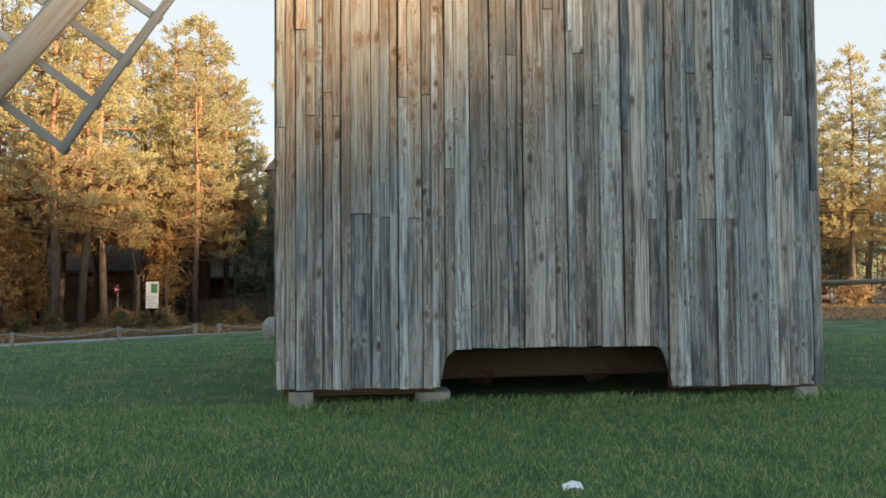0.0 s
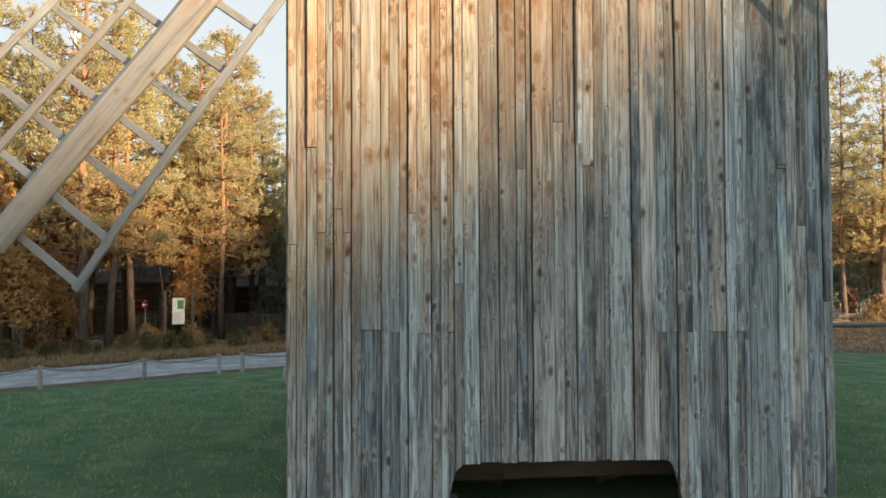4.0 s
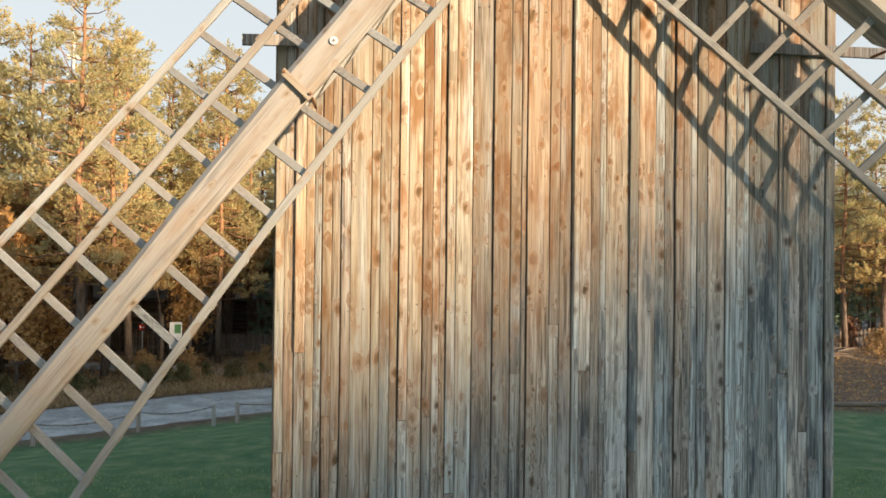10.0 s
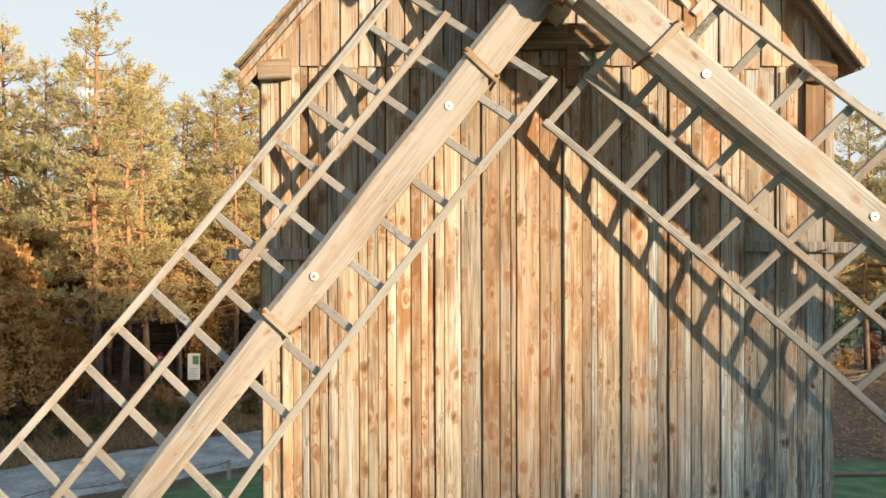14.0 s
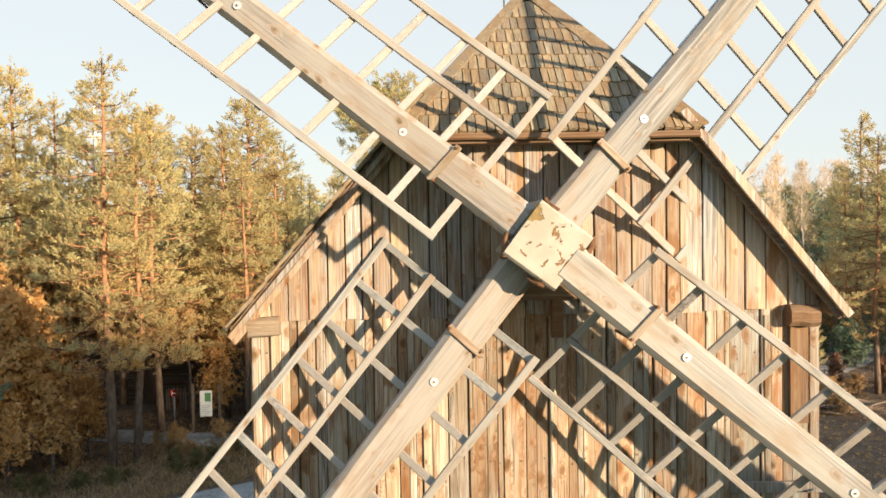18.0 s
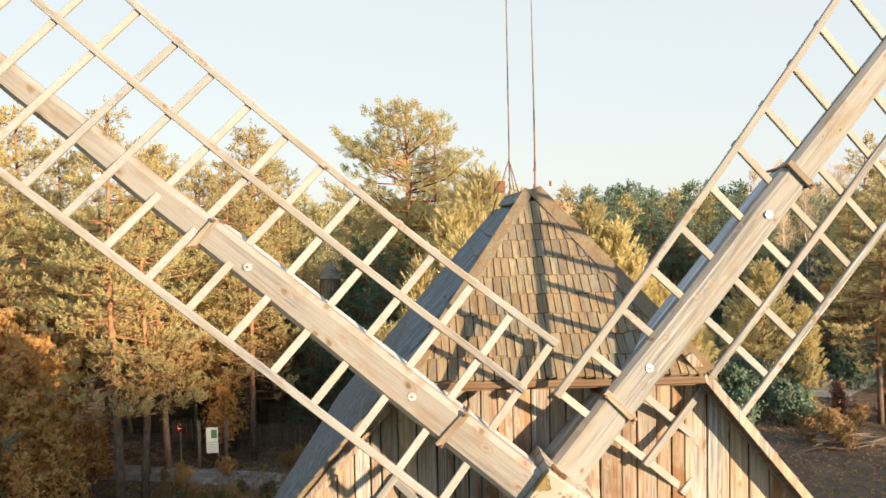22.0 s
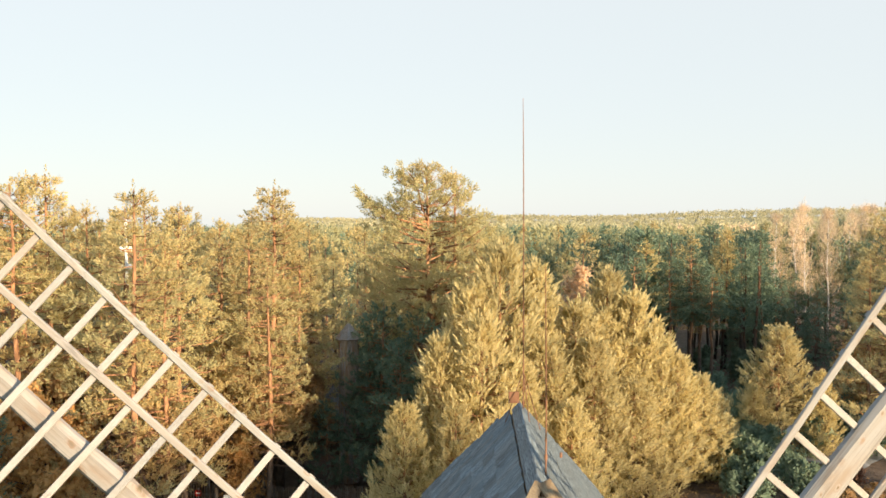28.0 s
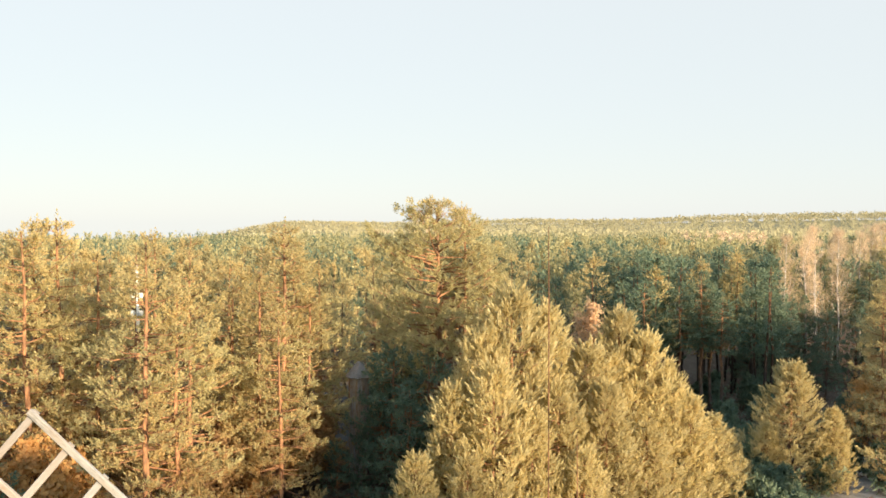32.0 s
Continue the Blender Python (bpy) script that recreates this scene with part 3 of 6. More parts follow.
def board(x0, x1, z0, z1, y, parent, mat, foot=None, thick=0.026, head=None, gaps=None):
    """An upright board with uneven edges; foot gives its lower end across the width."""
    rng = RNG
    gap_a, gap_b = gaps or (rng.uniform(0.003, 0.008),) * 2
    segs = max(2, int((z1 - z0) / 0.9))
    ys = [y + rng.uniform(-0.004, 0.004) for _ in range(segs + 1)]
    lean = rng.uniform(-0.006, 0.006)
    curved = foot and (x0 < -0.85 < -1.1 < x1 or -1.12 < x0 < -0.8 or -1.12 < x1 < -0.8 or 0.85 < x0 < 1.2 or 0.85 < x1 < 1.2)
    cols = 9 if curved else 2
    verts, faces, n = [], [], cols + 5
    for k in range(segs + 1):
        z = z0 + (z1 - z0) * k / segs
        a = x0 + gap_a + rng.uniform(-0.5, 0.5) * min(gap_a, 0.006)
        b = x1 - gap_b + rng.uniform(-0.5, 0.5) * min(gap_b, 0.006)
        wob = rng.uniform(-0.008, 0.008)

        def at(x):
            if foot and k == 0:
                return foot(x) + wob
            return head(x) if head and k == segs else z

        tilt = lean * (1 - k / segs)
        row = [(a, thick), (a, 0.004 + tilt), (a + 0.006, tilt)]
        row += [(a + (b - a) * j / cols, tilt * (1 - 2 * j / cols) + rng.uniform(-0.0015, 0.0)) for j in range(1, cols)]
        row += [(b - 0.006, -tilt), (b, 0.004 - tilt), (b, thick)]
        for x, dy in row:
            verts.append((x, ys[k] + dy, at(x)))
    for k in range(segs):
        for j in range(n):
            i, h = k * n + j, k * n + (j + 1) % n
            faces.append((i, h, h + n, i + n))
    faces.append(tuple(range(n - 1, -1, -1)))
    faces.append(tuple(range(segs * n, segs * n + n)))
    return part("board", (verts, faces), mat, parent)


for k, (a, b) in enumerate(zip(EDGES, EDGES[1:])):
    proud = (-0.012 if k % 2 else 0.006) + RNG.uniform(-0.004, 0.004)
    seams = [a] + [x for x in LATHS if a + 0.03 < x < b - 0.03] + [b]
    pieces = []
    for c, d in zip(seams, seams[1:]):
        cuts = sorted(z for x, z in JOINTS if c <= x < d)
        # neighbouring laths that are butted alike are one wide board
        if pieces and len(pieces[-1][2]) == len(cuts) and all(abs(p - q) < 0.04 for p, q in zip(cuts, pieces[-1][2])):
            pieces[-1] = (pieces[-1][0], d, cuts)
        else:
            pieces.append((c, d, cuts))
    for c, d, cuts in pieces:
        ends = [None] + cuts + [LAP + 0.06]
        for j in range(len(ends) - 1):
            gaps = (RNG.uniform(0.002, 0.007) if c == a else 0.0015, RNG.uniform(0.002, 0.007) if d == b else 0.0015)
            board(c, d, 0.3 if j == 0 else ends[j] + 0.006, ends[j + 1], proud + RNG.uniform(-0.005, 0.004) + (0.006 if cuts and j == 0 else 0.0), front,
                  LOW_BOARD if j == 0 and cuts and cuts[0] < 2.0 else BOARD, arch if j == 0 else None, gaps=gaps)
board(0.155, 0.225, 3.52, 7.9, -0.03, front, BOARD, None, 0.02)
board(2.13, 2.20, 3.33, 7.9, -0.03, front, BOARD, None, 0.02)


def roof_z(x, drop=0.0):
    return RIDGE - PITCH[1 if x > MID else -1] * abs(x - MID) - drop


# gable boards hang over the wall below
gable = part("gable_wall", joined([(([(X0 + 0.05, 0.03, LAP), (X1 - 0.05, 0.03, LAP), (1.36, 0.03, 9.55), (-1.10, 0.03, 9.55),
                                     (X0 + 0.05, 0.09, LAP), (X1 - 0.05, 0.09, LAP), (1.36, 0.09, 9.55), (-1.10, 0.09, 9.55)]),
                                    [(0, 1, 2, 3), (7, 6, 5, 4), (0, 4, 5, 1), (1, 5, 6, 2), (2, 6, 7, 3), (3, 7, 4, 0)])]), DARK_IN, mill,
             "gable of upright weathered planks")
G_EDGES = [-2.50, -2.36, -2.20, -2.02, -1.84, -1.68, -1.53, -1.43, -1.27, -1.10, -0.92, -0.76, -0.63, -0.51, -0.36, -0.22, -0.05, 0.12, 0.27, 0.43,
           0.58, 0.78, 0.92, 1.10, 1.24, 1.36, 1.57, 1.78, 1.96, 2.15, 2.36, 2.52, 2.63]
for k, (a, b) in enumerate(zip(G_EDGES, G_EDGES[1:])):
    top = min(9.56, roof_z(a, 0.06), roof_z(b, 0.06)) - 0.1
    if top > LAP - 0.05:
        board(a, b, LAP - 0.02 + RNG.uniform(-0.03, 0.015), top, -0.035 + (0.012 if k % 2 else 0) + RNG.uniform(-0.004, 0.004), gable, GABLE, None, 0.026, lambda x: min(9.56, roof_z(x, 0.07)))

for name, x, way in (("side_wall", X0, -1), ("side_wall", X1, 1)):
    wall = part(name, block((x - 0.012 - way * 0.05, 0.1, 0.6), (x + 0.012 - way * 0.05, DEPTH, 7.9)), DARK_IN, mill, "side wall of upright grey planks")
    for y in np.arange(0.03, DEPTH, 0.225):
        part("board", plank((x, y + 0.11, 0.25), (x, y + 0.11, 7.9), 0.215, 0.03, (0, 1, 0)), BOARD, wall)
rear = part("rear_wall", block((X0 + 0.03, DEPTH - 0.08, 0.6), (X1 - 0.03, DEPTH - 0.03, 7.9)), DARK_IN, mill, "rear wall of upright grey planks")
for x in np.arange(X0, X1 - 0.1, 0.225):
    inner = min(roof_z(x - 0.16, 0.1), roof_z(x + 0.06, 0.1), 9.55)
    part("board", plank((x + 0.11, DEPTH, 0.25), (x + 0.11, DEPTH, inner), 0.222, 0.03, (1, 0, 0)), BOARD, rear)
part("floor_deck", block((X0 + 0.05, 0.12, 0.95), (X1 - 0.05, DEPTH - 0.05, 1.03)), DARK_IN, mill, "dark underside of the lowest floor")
part("loft_deck", block((X0 + 0.05, 0.12, 7.7), (X1 - 0.05, DEPTH - 0.05, 7.78)), DARK_IN, mill)

PALE_BEAM = wood("pale_beam_end", (0.36, 0.30, 0.225), (0.25, 0.195, 0.135), (0.28, 0.26, 0.23), 0.25, axis="x", knots=0.3, stained=0.5)
RUSTY = wood("rust_stained_board", (0.30, 0.19, 0.105), (0.19, 0.10, 0.048), (0.26, 0.22, 0.185), 0.3, rust=1.0, knots=0.4)
# eaves beams at the corners, and the nailed-on cross planks
part("corner_beam", plank((-2.55, -0.02, 7.885), (-2.27, -0.03, 7.90), 0.17, 0.18, (0, 0, 1), 2, 0.004, 0.012), PALE_BEAM, mill, "short squared beam end under the eaves")
part("corner_beam", plank((2.33, -0.05, 7.90), (2.60, -0.05, 7.895), 0.19, 0.22, (0, 0, 1), 3, 0.012, 0.045), BEAM, mill, "worn rounded beam end under the eaves")
part("corner_board", plank((2.45, -0.04, 6.9), (2.45, -0.04, 7.80), 0.17, 0.022, (1, 0, 0), 2), RUSTY, mill, "rust-orange corner board under the beam end")
part("cross_plank", plank((-2.85, -0.05, 6.265), (-2.12, -0.05, 6.27), 0.10, 0.035, (0, 0, 1)), FENCE, mill, "grey plank nailed across the wall boards")
part("cross_plank", plank((1.81, -0.05, 6.325), (3.10, -0.05, 6.30), 0.10, 0.035, (0, 0, 1)), FENCE, mill, "grey plank nailed across the wall boards")

# ---- trestle under the body ----
part("post", plank((0.05, 2.6, 0), (0.05, 2.6, 3.0), 0.6, 0.6, (1, 0, 0), 2, 0.005, 0.04), BEAM, mill, "thick dark oak main post")
# front beam and plank use the inside brown, darkened for shade under the mill
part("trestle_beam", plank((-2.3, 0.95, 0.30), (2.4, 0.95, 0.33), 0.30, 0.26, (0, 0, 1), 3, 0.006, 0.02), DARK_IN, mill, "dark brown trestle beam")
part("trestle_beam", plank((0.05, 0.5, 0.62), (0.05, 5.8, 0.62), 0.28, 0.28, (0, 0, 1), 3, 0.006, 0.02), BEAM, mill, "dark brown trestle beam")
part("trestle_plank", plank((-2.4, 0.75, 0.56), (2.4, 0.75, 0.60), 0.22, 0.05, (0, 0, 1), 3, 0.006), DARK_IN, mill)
part("brace", plank((-0.55, 0.9, 0.15), (0.0, 2.3, 2.2), 0.22, 0.22, (1, 0, 0), 2), BEAM, mill)
part("brace", plank((0.7, 0.9, 0.15), (0.1, 2.3, 2.2), 0.22, 0.22, (1, 0, 0), 2), BEAM, mill)
DULL = plain("dull_foundation_stone", (0.33, 0.31, 0.275), 0.95, vary=0.5, bump=0.5)
part("foundation_block", block((-2.44, 0.02, -0.15), (-2.22, 0.5, 0.17), 0.02), DULL, mill, "pale stone block under the corner")
part("foundation_block", block((-1.28, 0.10, -0.15), (-0.96, 0.5, 0.13), 0.03), DULL, mill, "pale stone block under the wall")
part("foundation_block", block((2.37, 0.0, -0.15), (2.60, 0.5, 0.115), 0.02), DULL, mill, "pale stone block under the corner")
part("sill_beam", plank((-2.5, 0.2, 0.2), (-1.1, 0.2, 0.2), 0.16, 0.14, (0, 0, 1)), BEAM, mill)
part("sill_beam", plank((1.2, 0.2, 0.19), (2.6, 0.2, 0.18), 0.16, 0.14, (0, 0, 1)), BEAM, mill)

# ---- roof ----
def yawed(p):
    """The long ridge is turned a little against the front wall."""
    x, y, z = p
    return (x + 0.034 * max(0.0, y - 1.45), y, z)


HIP_L, HIP_R, HIP_Z = -1.17, 1.45, 9.56
roof = part("roof", joined([
    ([yawed(p) for p in ((-2.68, -0.14, roof_z(-2.68, 0.06)), (-1.16, -0.14, roof_z(-1.16, 0.06)), (MID, 1.5, RIDGE - 0.06), (MID, 5.45, RIDGE - 0.06), (-1.16, 6.5, roof_z(-1.16, 0.06)), (-2.68, 6.5, roof_z(-2.68, 0.06)))],
     [(0, 1, 2, 3, 4, 5)]),
    ([yawed(p) for p in ((2.80, -0.22, roof_z(2.80, 0.06)), (1.42, -0.22, roof_z(1.42, 0.06)), (MID, 1.5, RIDGE - 0.06), (MID, 5.45, RIDGE - 0.06), (1.42, 6.5, roof_z(1.42, 0.06)), (2.80, 6.5, roof_z(2.80, 0.06)))],
     [(5, 4, 3, 2, 1, 0)]),
    ([(HIP_L + 0.06, -0.22, HIP_Z - 0.03), (HIP_R - 0.06, -0.22, HIP_Z - 0.03), (MID, 1.5, RIDGE - 0.10)], [(0, 1, 2)]),
    ([yawed(p) for p in ((-1.16, 6.5, roof_z(-1.16, 0.06)), (1.42, 6.5, roof_z(1.42, 0.06)), (MID, 5.45, RIDGE - 0.06))], [(2, 1, 0)]),
]), BEAM, mill, "steep half-hipped roof covered with old wooden shingles")
sm = roof.modifiers.new("thickness", "SOLIDIFY")
sm.thickness, sm.offset = 0.05, 0


def shingle_mesh(w, length, thick, rng):
    """One shingle, butt at the origin, running up along +y, its face towards +z."""
    a, b, c, d = (rng.uniform(-0.012, 0.012) for _ in range(4))
    v = [(-w / 2, a, 0), (w / 2, b, 0), (w / 2, length, 0), (-w / 2, length, 0), (-w / 2 + 0.004, a, thick + c * 0.3), (0, (a + b) / 2 - 0.004, thick + d * 0.4),
         (w / 2 - 0.004, b, thick), (w / 2, length, 0.004), (-w / 2, length, 0.004)]
    f = [(3, 2, 1, 0), (0, 1, 6, 5, 4), (1, 2, 7, 6), (3, 0, 4, 8), (4, 5, 8), (5, 6, 7), (5, 7, 8), (2, 3, 8, 7)]
    return v, f


def face_matrix(origin, across, up):
    across, up = Vector(across).normalized(), Vector(up).normalized()
    m = Matrix((across, up, across.cross(up))).transposed().to_4x4()
    m.translation = origin
    return m


# the hip over the front gable
base_l, base_r, top = Vector((HIP_L, -0.30, HIP_Z)), Vector((HIP_R, -0.30, HIP_Z)), Vector((MID, 1.5, RIDGE + 0.02))
HALF = (HIP_R - HIP_L) / 2
mid = (base_l + base_r) / 2
hip_up, hip_len = (top - mid).normalized(), (top - mid).length
srng = random.Random(11)
widths = (0.066, 0.078, 0.088, 0.072)
shapes = [shingle_mesh(w, 0.36, 0.034, srng) for w in widths]
kinds = [mesh_of("shingle", *shape, SHINGLE) for shape in shapes]
course = 0.243
for k in range(9):
    half = HALF * (1 - k * course / hip_len) + 0.04
    x = -half
    if half < 0.05:
        continue
    while x < half:
        i = srng.randrange(4)
        w = widths[i]
        c = x + w / 2
        me = kinds[i]
        if abs(c) + w / 2 > HALF * (1 - (k * course + 0.36) / hip_len) + 0.04:
            # cut to the slant of the hip
            cut = []
            for vx, vy, vz in shapes[i][0]:
                lim = max(0.0, HALF * (1 - (k * course + vy) / hip_len) + 0.04)
                cut.append((min(lim, max(-lim, c + vx)) - c, vy, vz))
            me = mesh_of("shingle", cut, shapes[i][1], SHINGLE)
        ob = part("shingle", me, None, roof)
        ob.matrix_basis = face_matrix(mid + hip_up * (k * course + srng.uniform(-0.012, 0.012)) + Vector((c, 0, 0)), (1, srng.uniform(-0.01, 0.01), srng.uniform(-0.015, 0.015)),
                                      hip_up + Vector((0, -0.045 + srng.uniform(-0.012, 0.012), 0))) @ Matrix.Translation((0, 0, 0.012))
        x += w + 0.006
# the two long slopes
for way, low in ((-1, -2.71), (1, 2.82)):
    up = Vector((-way * 1.0, 0, PITCH[way])).normalized()
    length = (Vector((MID, 0, RIDGE)) - Vector((low, 0, roof_z(low)))).length
    rows, near = [], 0
    kinds2 = [shingle_mesh(w, 0.42, 0.024, srng) for w in (0.19, 0.21)]
    meshes2 = [mesh_of("shingle", *s, SHINGLE_SHADE) for s in kinds2]
    count = int(length / 0.27)
    for k in range(count + 1):
        if k * 0.27 + 0.36 > length:
            break
        x = low - way * up.x * 0 + (MID - low) * (k * 0.27) / length
        z = roof_z(x)
        start = max(-0.2, -0.3 + (z + 0.26 - HIP_Z) / 0.93)
        y = start
        while y < 6.5 - (1.0 * max(0.0, 1 - abs(x - MID) / 1.4)):
            i = srng.randrange(2)
            w = (0.19, 0.21)[i]
            m = face_matrix(Vector((x, y + w / 2, z)) + up * srng.uniform(-0.012, 0.012), (0, -way * -1.0, srng.uniform(-0.012, 0.012)) if way > 0 else (0, -1.0, srng.uniform(-0.012, 0.012)), up - Vector((way * 0.035, 0, -0.03)) * -1.0)
            if m.to_3x3().col[2].z < 0:
                m = m @ Matrix.Rotation(math.pi, 4, "Y")
            m = Matrix.Translation((0.034 * max(0.0, y - 1.45), 0, 0)) @ m @ Matrix.Translation((0, 0, 0.008))
            if way < 0 and k > count - 9 and near < 298:
                near += 1
                ob = part("shingle", meshes2[i], None, roof)
                ob.matrix_basis = m
            else:
                rows.append(([m @ Vector(v) for v in kinds2[i][0]], kinds2[i][1]))
            y += w + 0.006
    field = part("shingle_field", joined(rows), SHINGLE_SHADE, roof, "grey weathered shingles of the long slope, tinted with its shade")
    tagged(field, kind="stuff")

# verge boards, hip boards, ridge boards
def verge(xa, xb, y, w, mat, label, drop=0.05):
    return part("verge_board", plank((xa, y, roof_z(xa, drop)), (xb, y, roof_z(xb, drop)), w, 0.035, (0, 0, 1), 3, 0.004), mat, roof, label)


verge(2.80, 1.32, -0.27, 0.075, GABLE, "pale plank along the gable edge", 0.05)
verge(-2.70, -1.06, -0.15, 0.05, GABLE, "thin plank along the gable edge", 0.10)
verge(-2.68, -1.06, -0.09, 0.055, GABLE, "worn rafter under the gable edge", 0.17)
verge(2.76, 1.35, -0.19, 0.08, BEAM, "dark rafter under the gable edge", 0.12)
for k in range(14):
    xa = -2.72 + k * 0.118
    part("verge_shingle", plank((xa, -0.17, roof_z(xa, -0.03)), (xa + 0.24, -0.17, roof_z(xa + 0.24, 0.005)), 0.08, 0.02, (0, 1, 0), 1, 0.003), SHINGLE, roof)
part("hip_board", plank((HIP_L, -0.32, HIP_Z + 0.04), (MID, 1.49, RIDGE + 0.05), 0.12, 0.025, (1, 0, 0), 3, 0.004), SHINGLE, roof, "narrow weathered hip board")
part("hip_board", plank((HIP_R + 0.02, -0.31, HIP_Z + 0.045), (MID + 0.05, 1.49, RIDGE + 0.06), 0.17, 0.025, (1, 0, 0), 4, 0.008), SHINGLE, roof, "wide pale weathered hip board")
part("hip_eaves_board", plank((HIP_L, -0.33, HIP_Z - 0.025), (HIP_R, -0.33, HIP_Z - 0.025), 0.06, 0.03, (0, 0.6, 0.8), 4, 0.008), BEAM, roof, "worn eaves board under the hip shingles")
part("soffit", block((HIP_L + 0.07, -0.28, HIP_Z - 0.08), (HIP_R - 0.07, 0.0, HIP_Z - 0.045)), BEAM, roof)
part("ridge_board", plank((MID - 0.06, 1.5, RIDGE - 0.02), (MID + 0.09, 5.5, RIDGE - 0.02), 0.20, 0.03, (1, 0, PITCH[-1]), 4, 0.006), SHINGLE_SHADE, roof)
part("ridge_board", plank((MID + 0.06, 1.5, RIDGE - 0.025), (MID + 0.19, 5.5, RIDGE - 0.025), 0.20, 0.03, (1, 0, -PITCH[1]), 4, 0.006), SHINGLE_SHADE, roof)

# ---- lightning rods on the ridge ----
def lightning_rod(x, y, z0, z1, label):
    mast = part("lightning_rod", rod([(x, y, z0), (x + 0.004, y, z0 + 0.9), (x, y, z1 - 1.2), (x - 0.01, y, z1)], [0.011, 0.010, 0.008, 0.004], 6), IRON, mill, label)
    part("rod_clamp", rod([(x, y, z0 + 0.30), (x, y, z0 + 0.36)], [0.02, 0.02], 8), IRON, mast)
    part("rod_clamp", rod([(x, y, z0 + 0.52), (x, y, z0 + 0.56)], [0.016, 0.016], 8), IRON, mast)
    return mast


mast = lightning_rod(0.34, 5.2, 11.0, 16.2, "tall thin iron lightning rod on the ridge")
for dx, dy in ((-0.35, 0.1), (0.3, 0.15), (0.05, -0.6)):
    part("stay_wire", rod([(0.34 + dx, 5.2 + dy, 11.1 - 0.9 * abs(dx)), (0.34, 5.2, 11.85)], [0.008, 0.008], 5), IRON, mast)
part("plate", block((0.10, 5.15, 11.34), (0.27, 5.18, 11.52), 0.006), IRON, mast, "small rusty metal plate")
mast = lightning_rod(0.34, 2.3, 11.0, 13.7, "thin iron lightning rod near the hip")
part("insulator", rod([(0.52, 2.25, 11.34), (0.52, 2.25, 11.40)], [0.016, 0.016], 8), IRON, mast)

# ---- sails ----
HUB = Vector((0.0, -0.6, 8.6))


def sail(whip, narrow, wide, middle=0.69, bars=17):
    """One lattice sail, warped by age. The whip is given by two points on its middle line; the two outer rails by their inner end, middle and
    outer end. The cross bars join the rails at even steps, and the third rail crosses them at one share of their length."""
    w0, w1 = Vector(whip[0]), Vector(whip[1])
    run = (w1 - w0).normalized()
    o = w0 + run * ((HUB - w0).dot(run))
    m = Matrix((run, Vector((-run.z, 0, run.x)).cross(run).normalized(), Vector((0, 0, 0)))).transposed()
    m.col[2] = m.col[0].cross(m.col[1])
    m = m.to_4x4()
    m.translation = o
    inv = m.inverted()

    def along(three, f):
        a, b, c = (inv @ Vector(p) for p in three)
        return a * ((1 - f) * (1 - 2 * f)) + b * (4 * f * (1 - f)) + c * (f * (2 * f - 1))

    def rail(at, name="rail"):
        verts, faces = plank(at(0.0), at(1.0), 0.066, 0.042, Vector((0, 0, 1)), 12, 0.0, 0.007)
        for k in range(13):
            f = k / 12
            move = at(f + (0.006 if k == 12 else -0.006 if k == 0 else 0.0)) - at(0.0).lerp(at(1.0), f) + Vector((0, rng.uniform(-0.004, 0.004), rng.uniform(-0.004, 0.004)))
            verts[k * 8:k * 8 + 8] = [v + move for v in verts[k * 8:k * 8 + 8]]
        return part(name, (verts, faces), SAIL_LONG, arm)

    arm = part("sail", rod([(0.1, 0.16, 0), (0.3, 0.16, 0)], [0.06, 0.06], 6), BEAM, mill, "pale lattice sail of whip, rails and cross bars")
    arm.matrix_basis = m
    rng = random.Random(int(w1.x * 10) + 400)
    end = (along(narrow, 1.0).x + along(wide, 1.0).x) / 2
    part("whip", plank((0.22, 0.0, 0), (end + 0.16, 0.0, 0), 0.335, 0.20, (0, 0, 1), 11, 0.010, 0.045, 0.62), SAIL_LONG, arm, "pale squared timber with knots")
    stock = plank((0.05, 0.235, 0.0), (3.78, 0.20, 0.0), 0.29, 0.27, (0, 0, 1), 5, 0.004, 0.025, 0.85)
    part("stock", ([Vector((v.x - (1.2 * max(0.0, v.y - 0.1) if v.x > 3.6 else 0.0), v.y, v.z)) for v in stock[0]], stock[1]), SILVER, arm, "squared timber behind the whip with a slanted end")
    rail(lambda f: along(narrow, f))
    rail(lambda f: along(wide, f))
    rail(lambda f: along(narrow, f).lerp(along(wide, f), middle))
    for k in range(bars):
        f = k / (bars - 1) + rng.uniform(-0.0016, 0.0016) * (0 < k < bars - 1)
        p, q = along(narrow, f), along(wide, f)
        d = (p - q).normalized() * 0.035
        part("cross_bar", plank(p + d + Vector((0, 0.036, 0)), q - d + Vector((0, 0.036, 0)), 0.066, 0.034, (1, 0, 0), 3, 0.004, 0.005), SAIL, arm)
    for a in (1.0, 3.66):
        wide_by = 0.192 - 0.009 * a
        clamp = part("clamp", plank((a, -0.112, -wide_by), (a + 0.03, -0.112, wide_by), 0.06, 0.03, (1, 0, 0), 1, 0, 0.005), LATH, arm, "brown wooden clamp across the whip")
        for z in (0.02 - wide_by, wide_by - 0.02):
            part("clamp_bolt", rod([(a, -0.15, z), (a, 0.42, z)], [0.013, 0.013], 6), IRON, clamp)
    for a in (1.44, 3.20):
        bolt = part("washer", rod([(a, -0.104, 0.0), (a, -0.085, 0.0)], [0.034, 0.036], 12), STEEL, arm, "round zinc washer")
        part("nut", rod([(a, -0.114, 0.0), (a, -0.102, 0.0)], [0.009, 0.009], 6), IRON, bolt)
    return arm


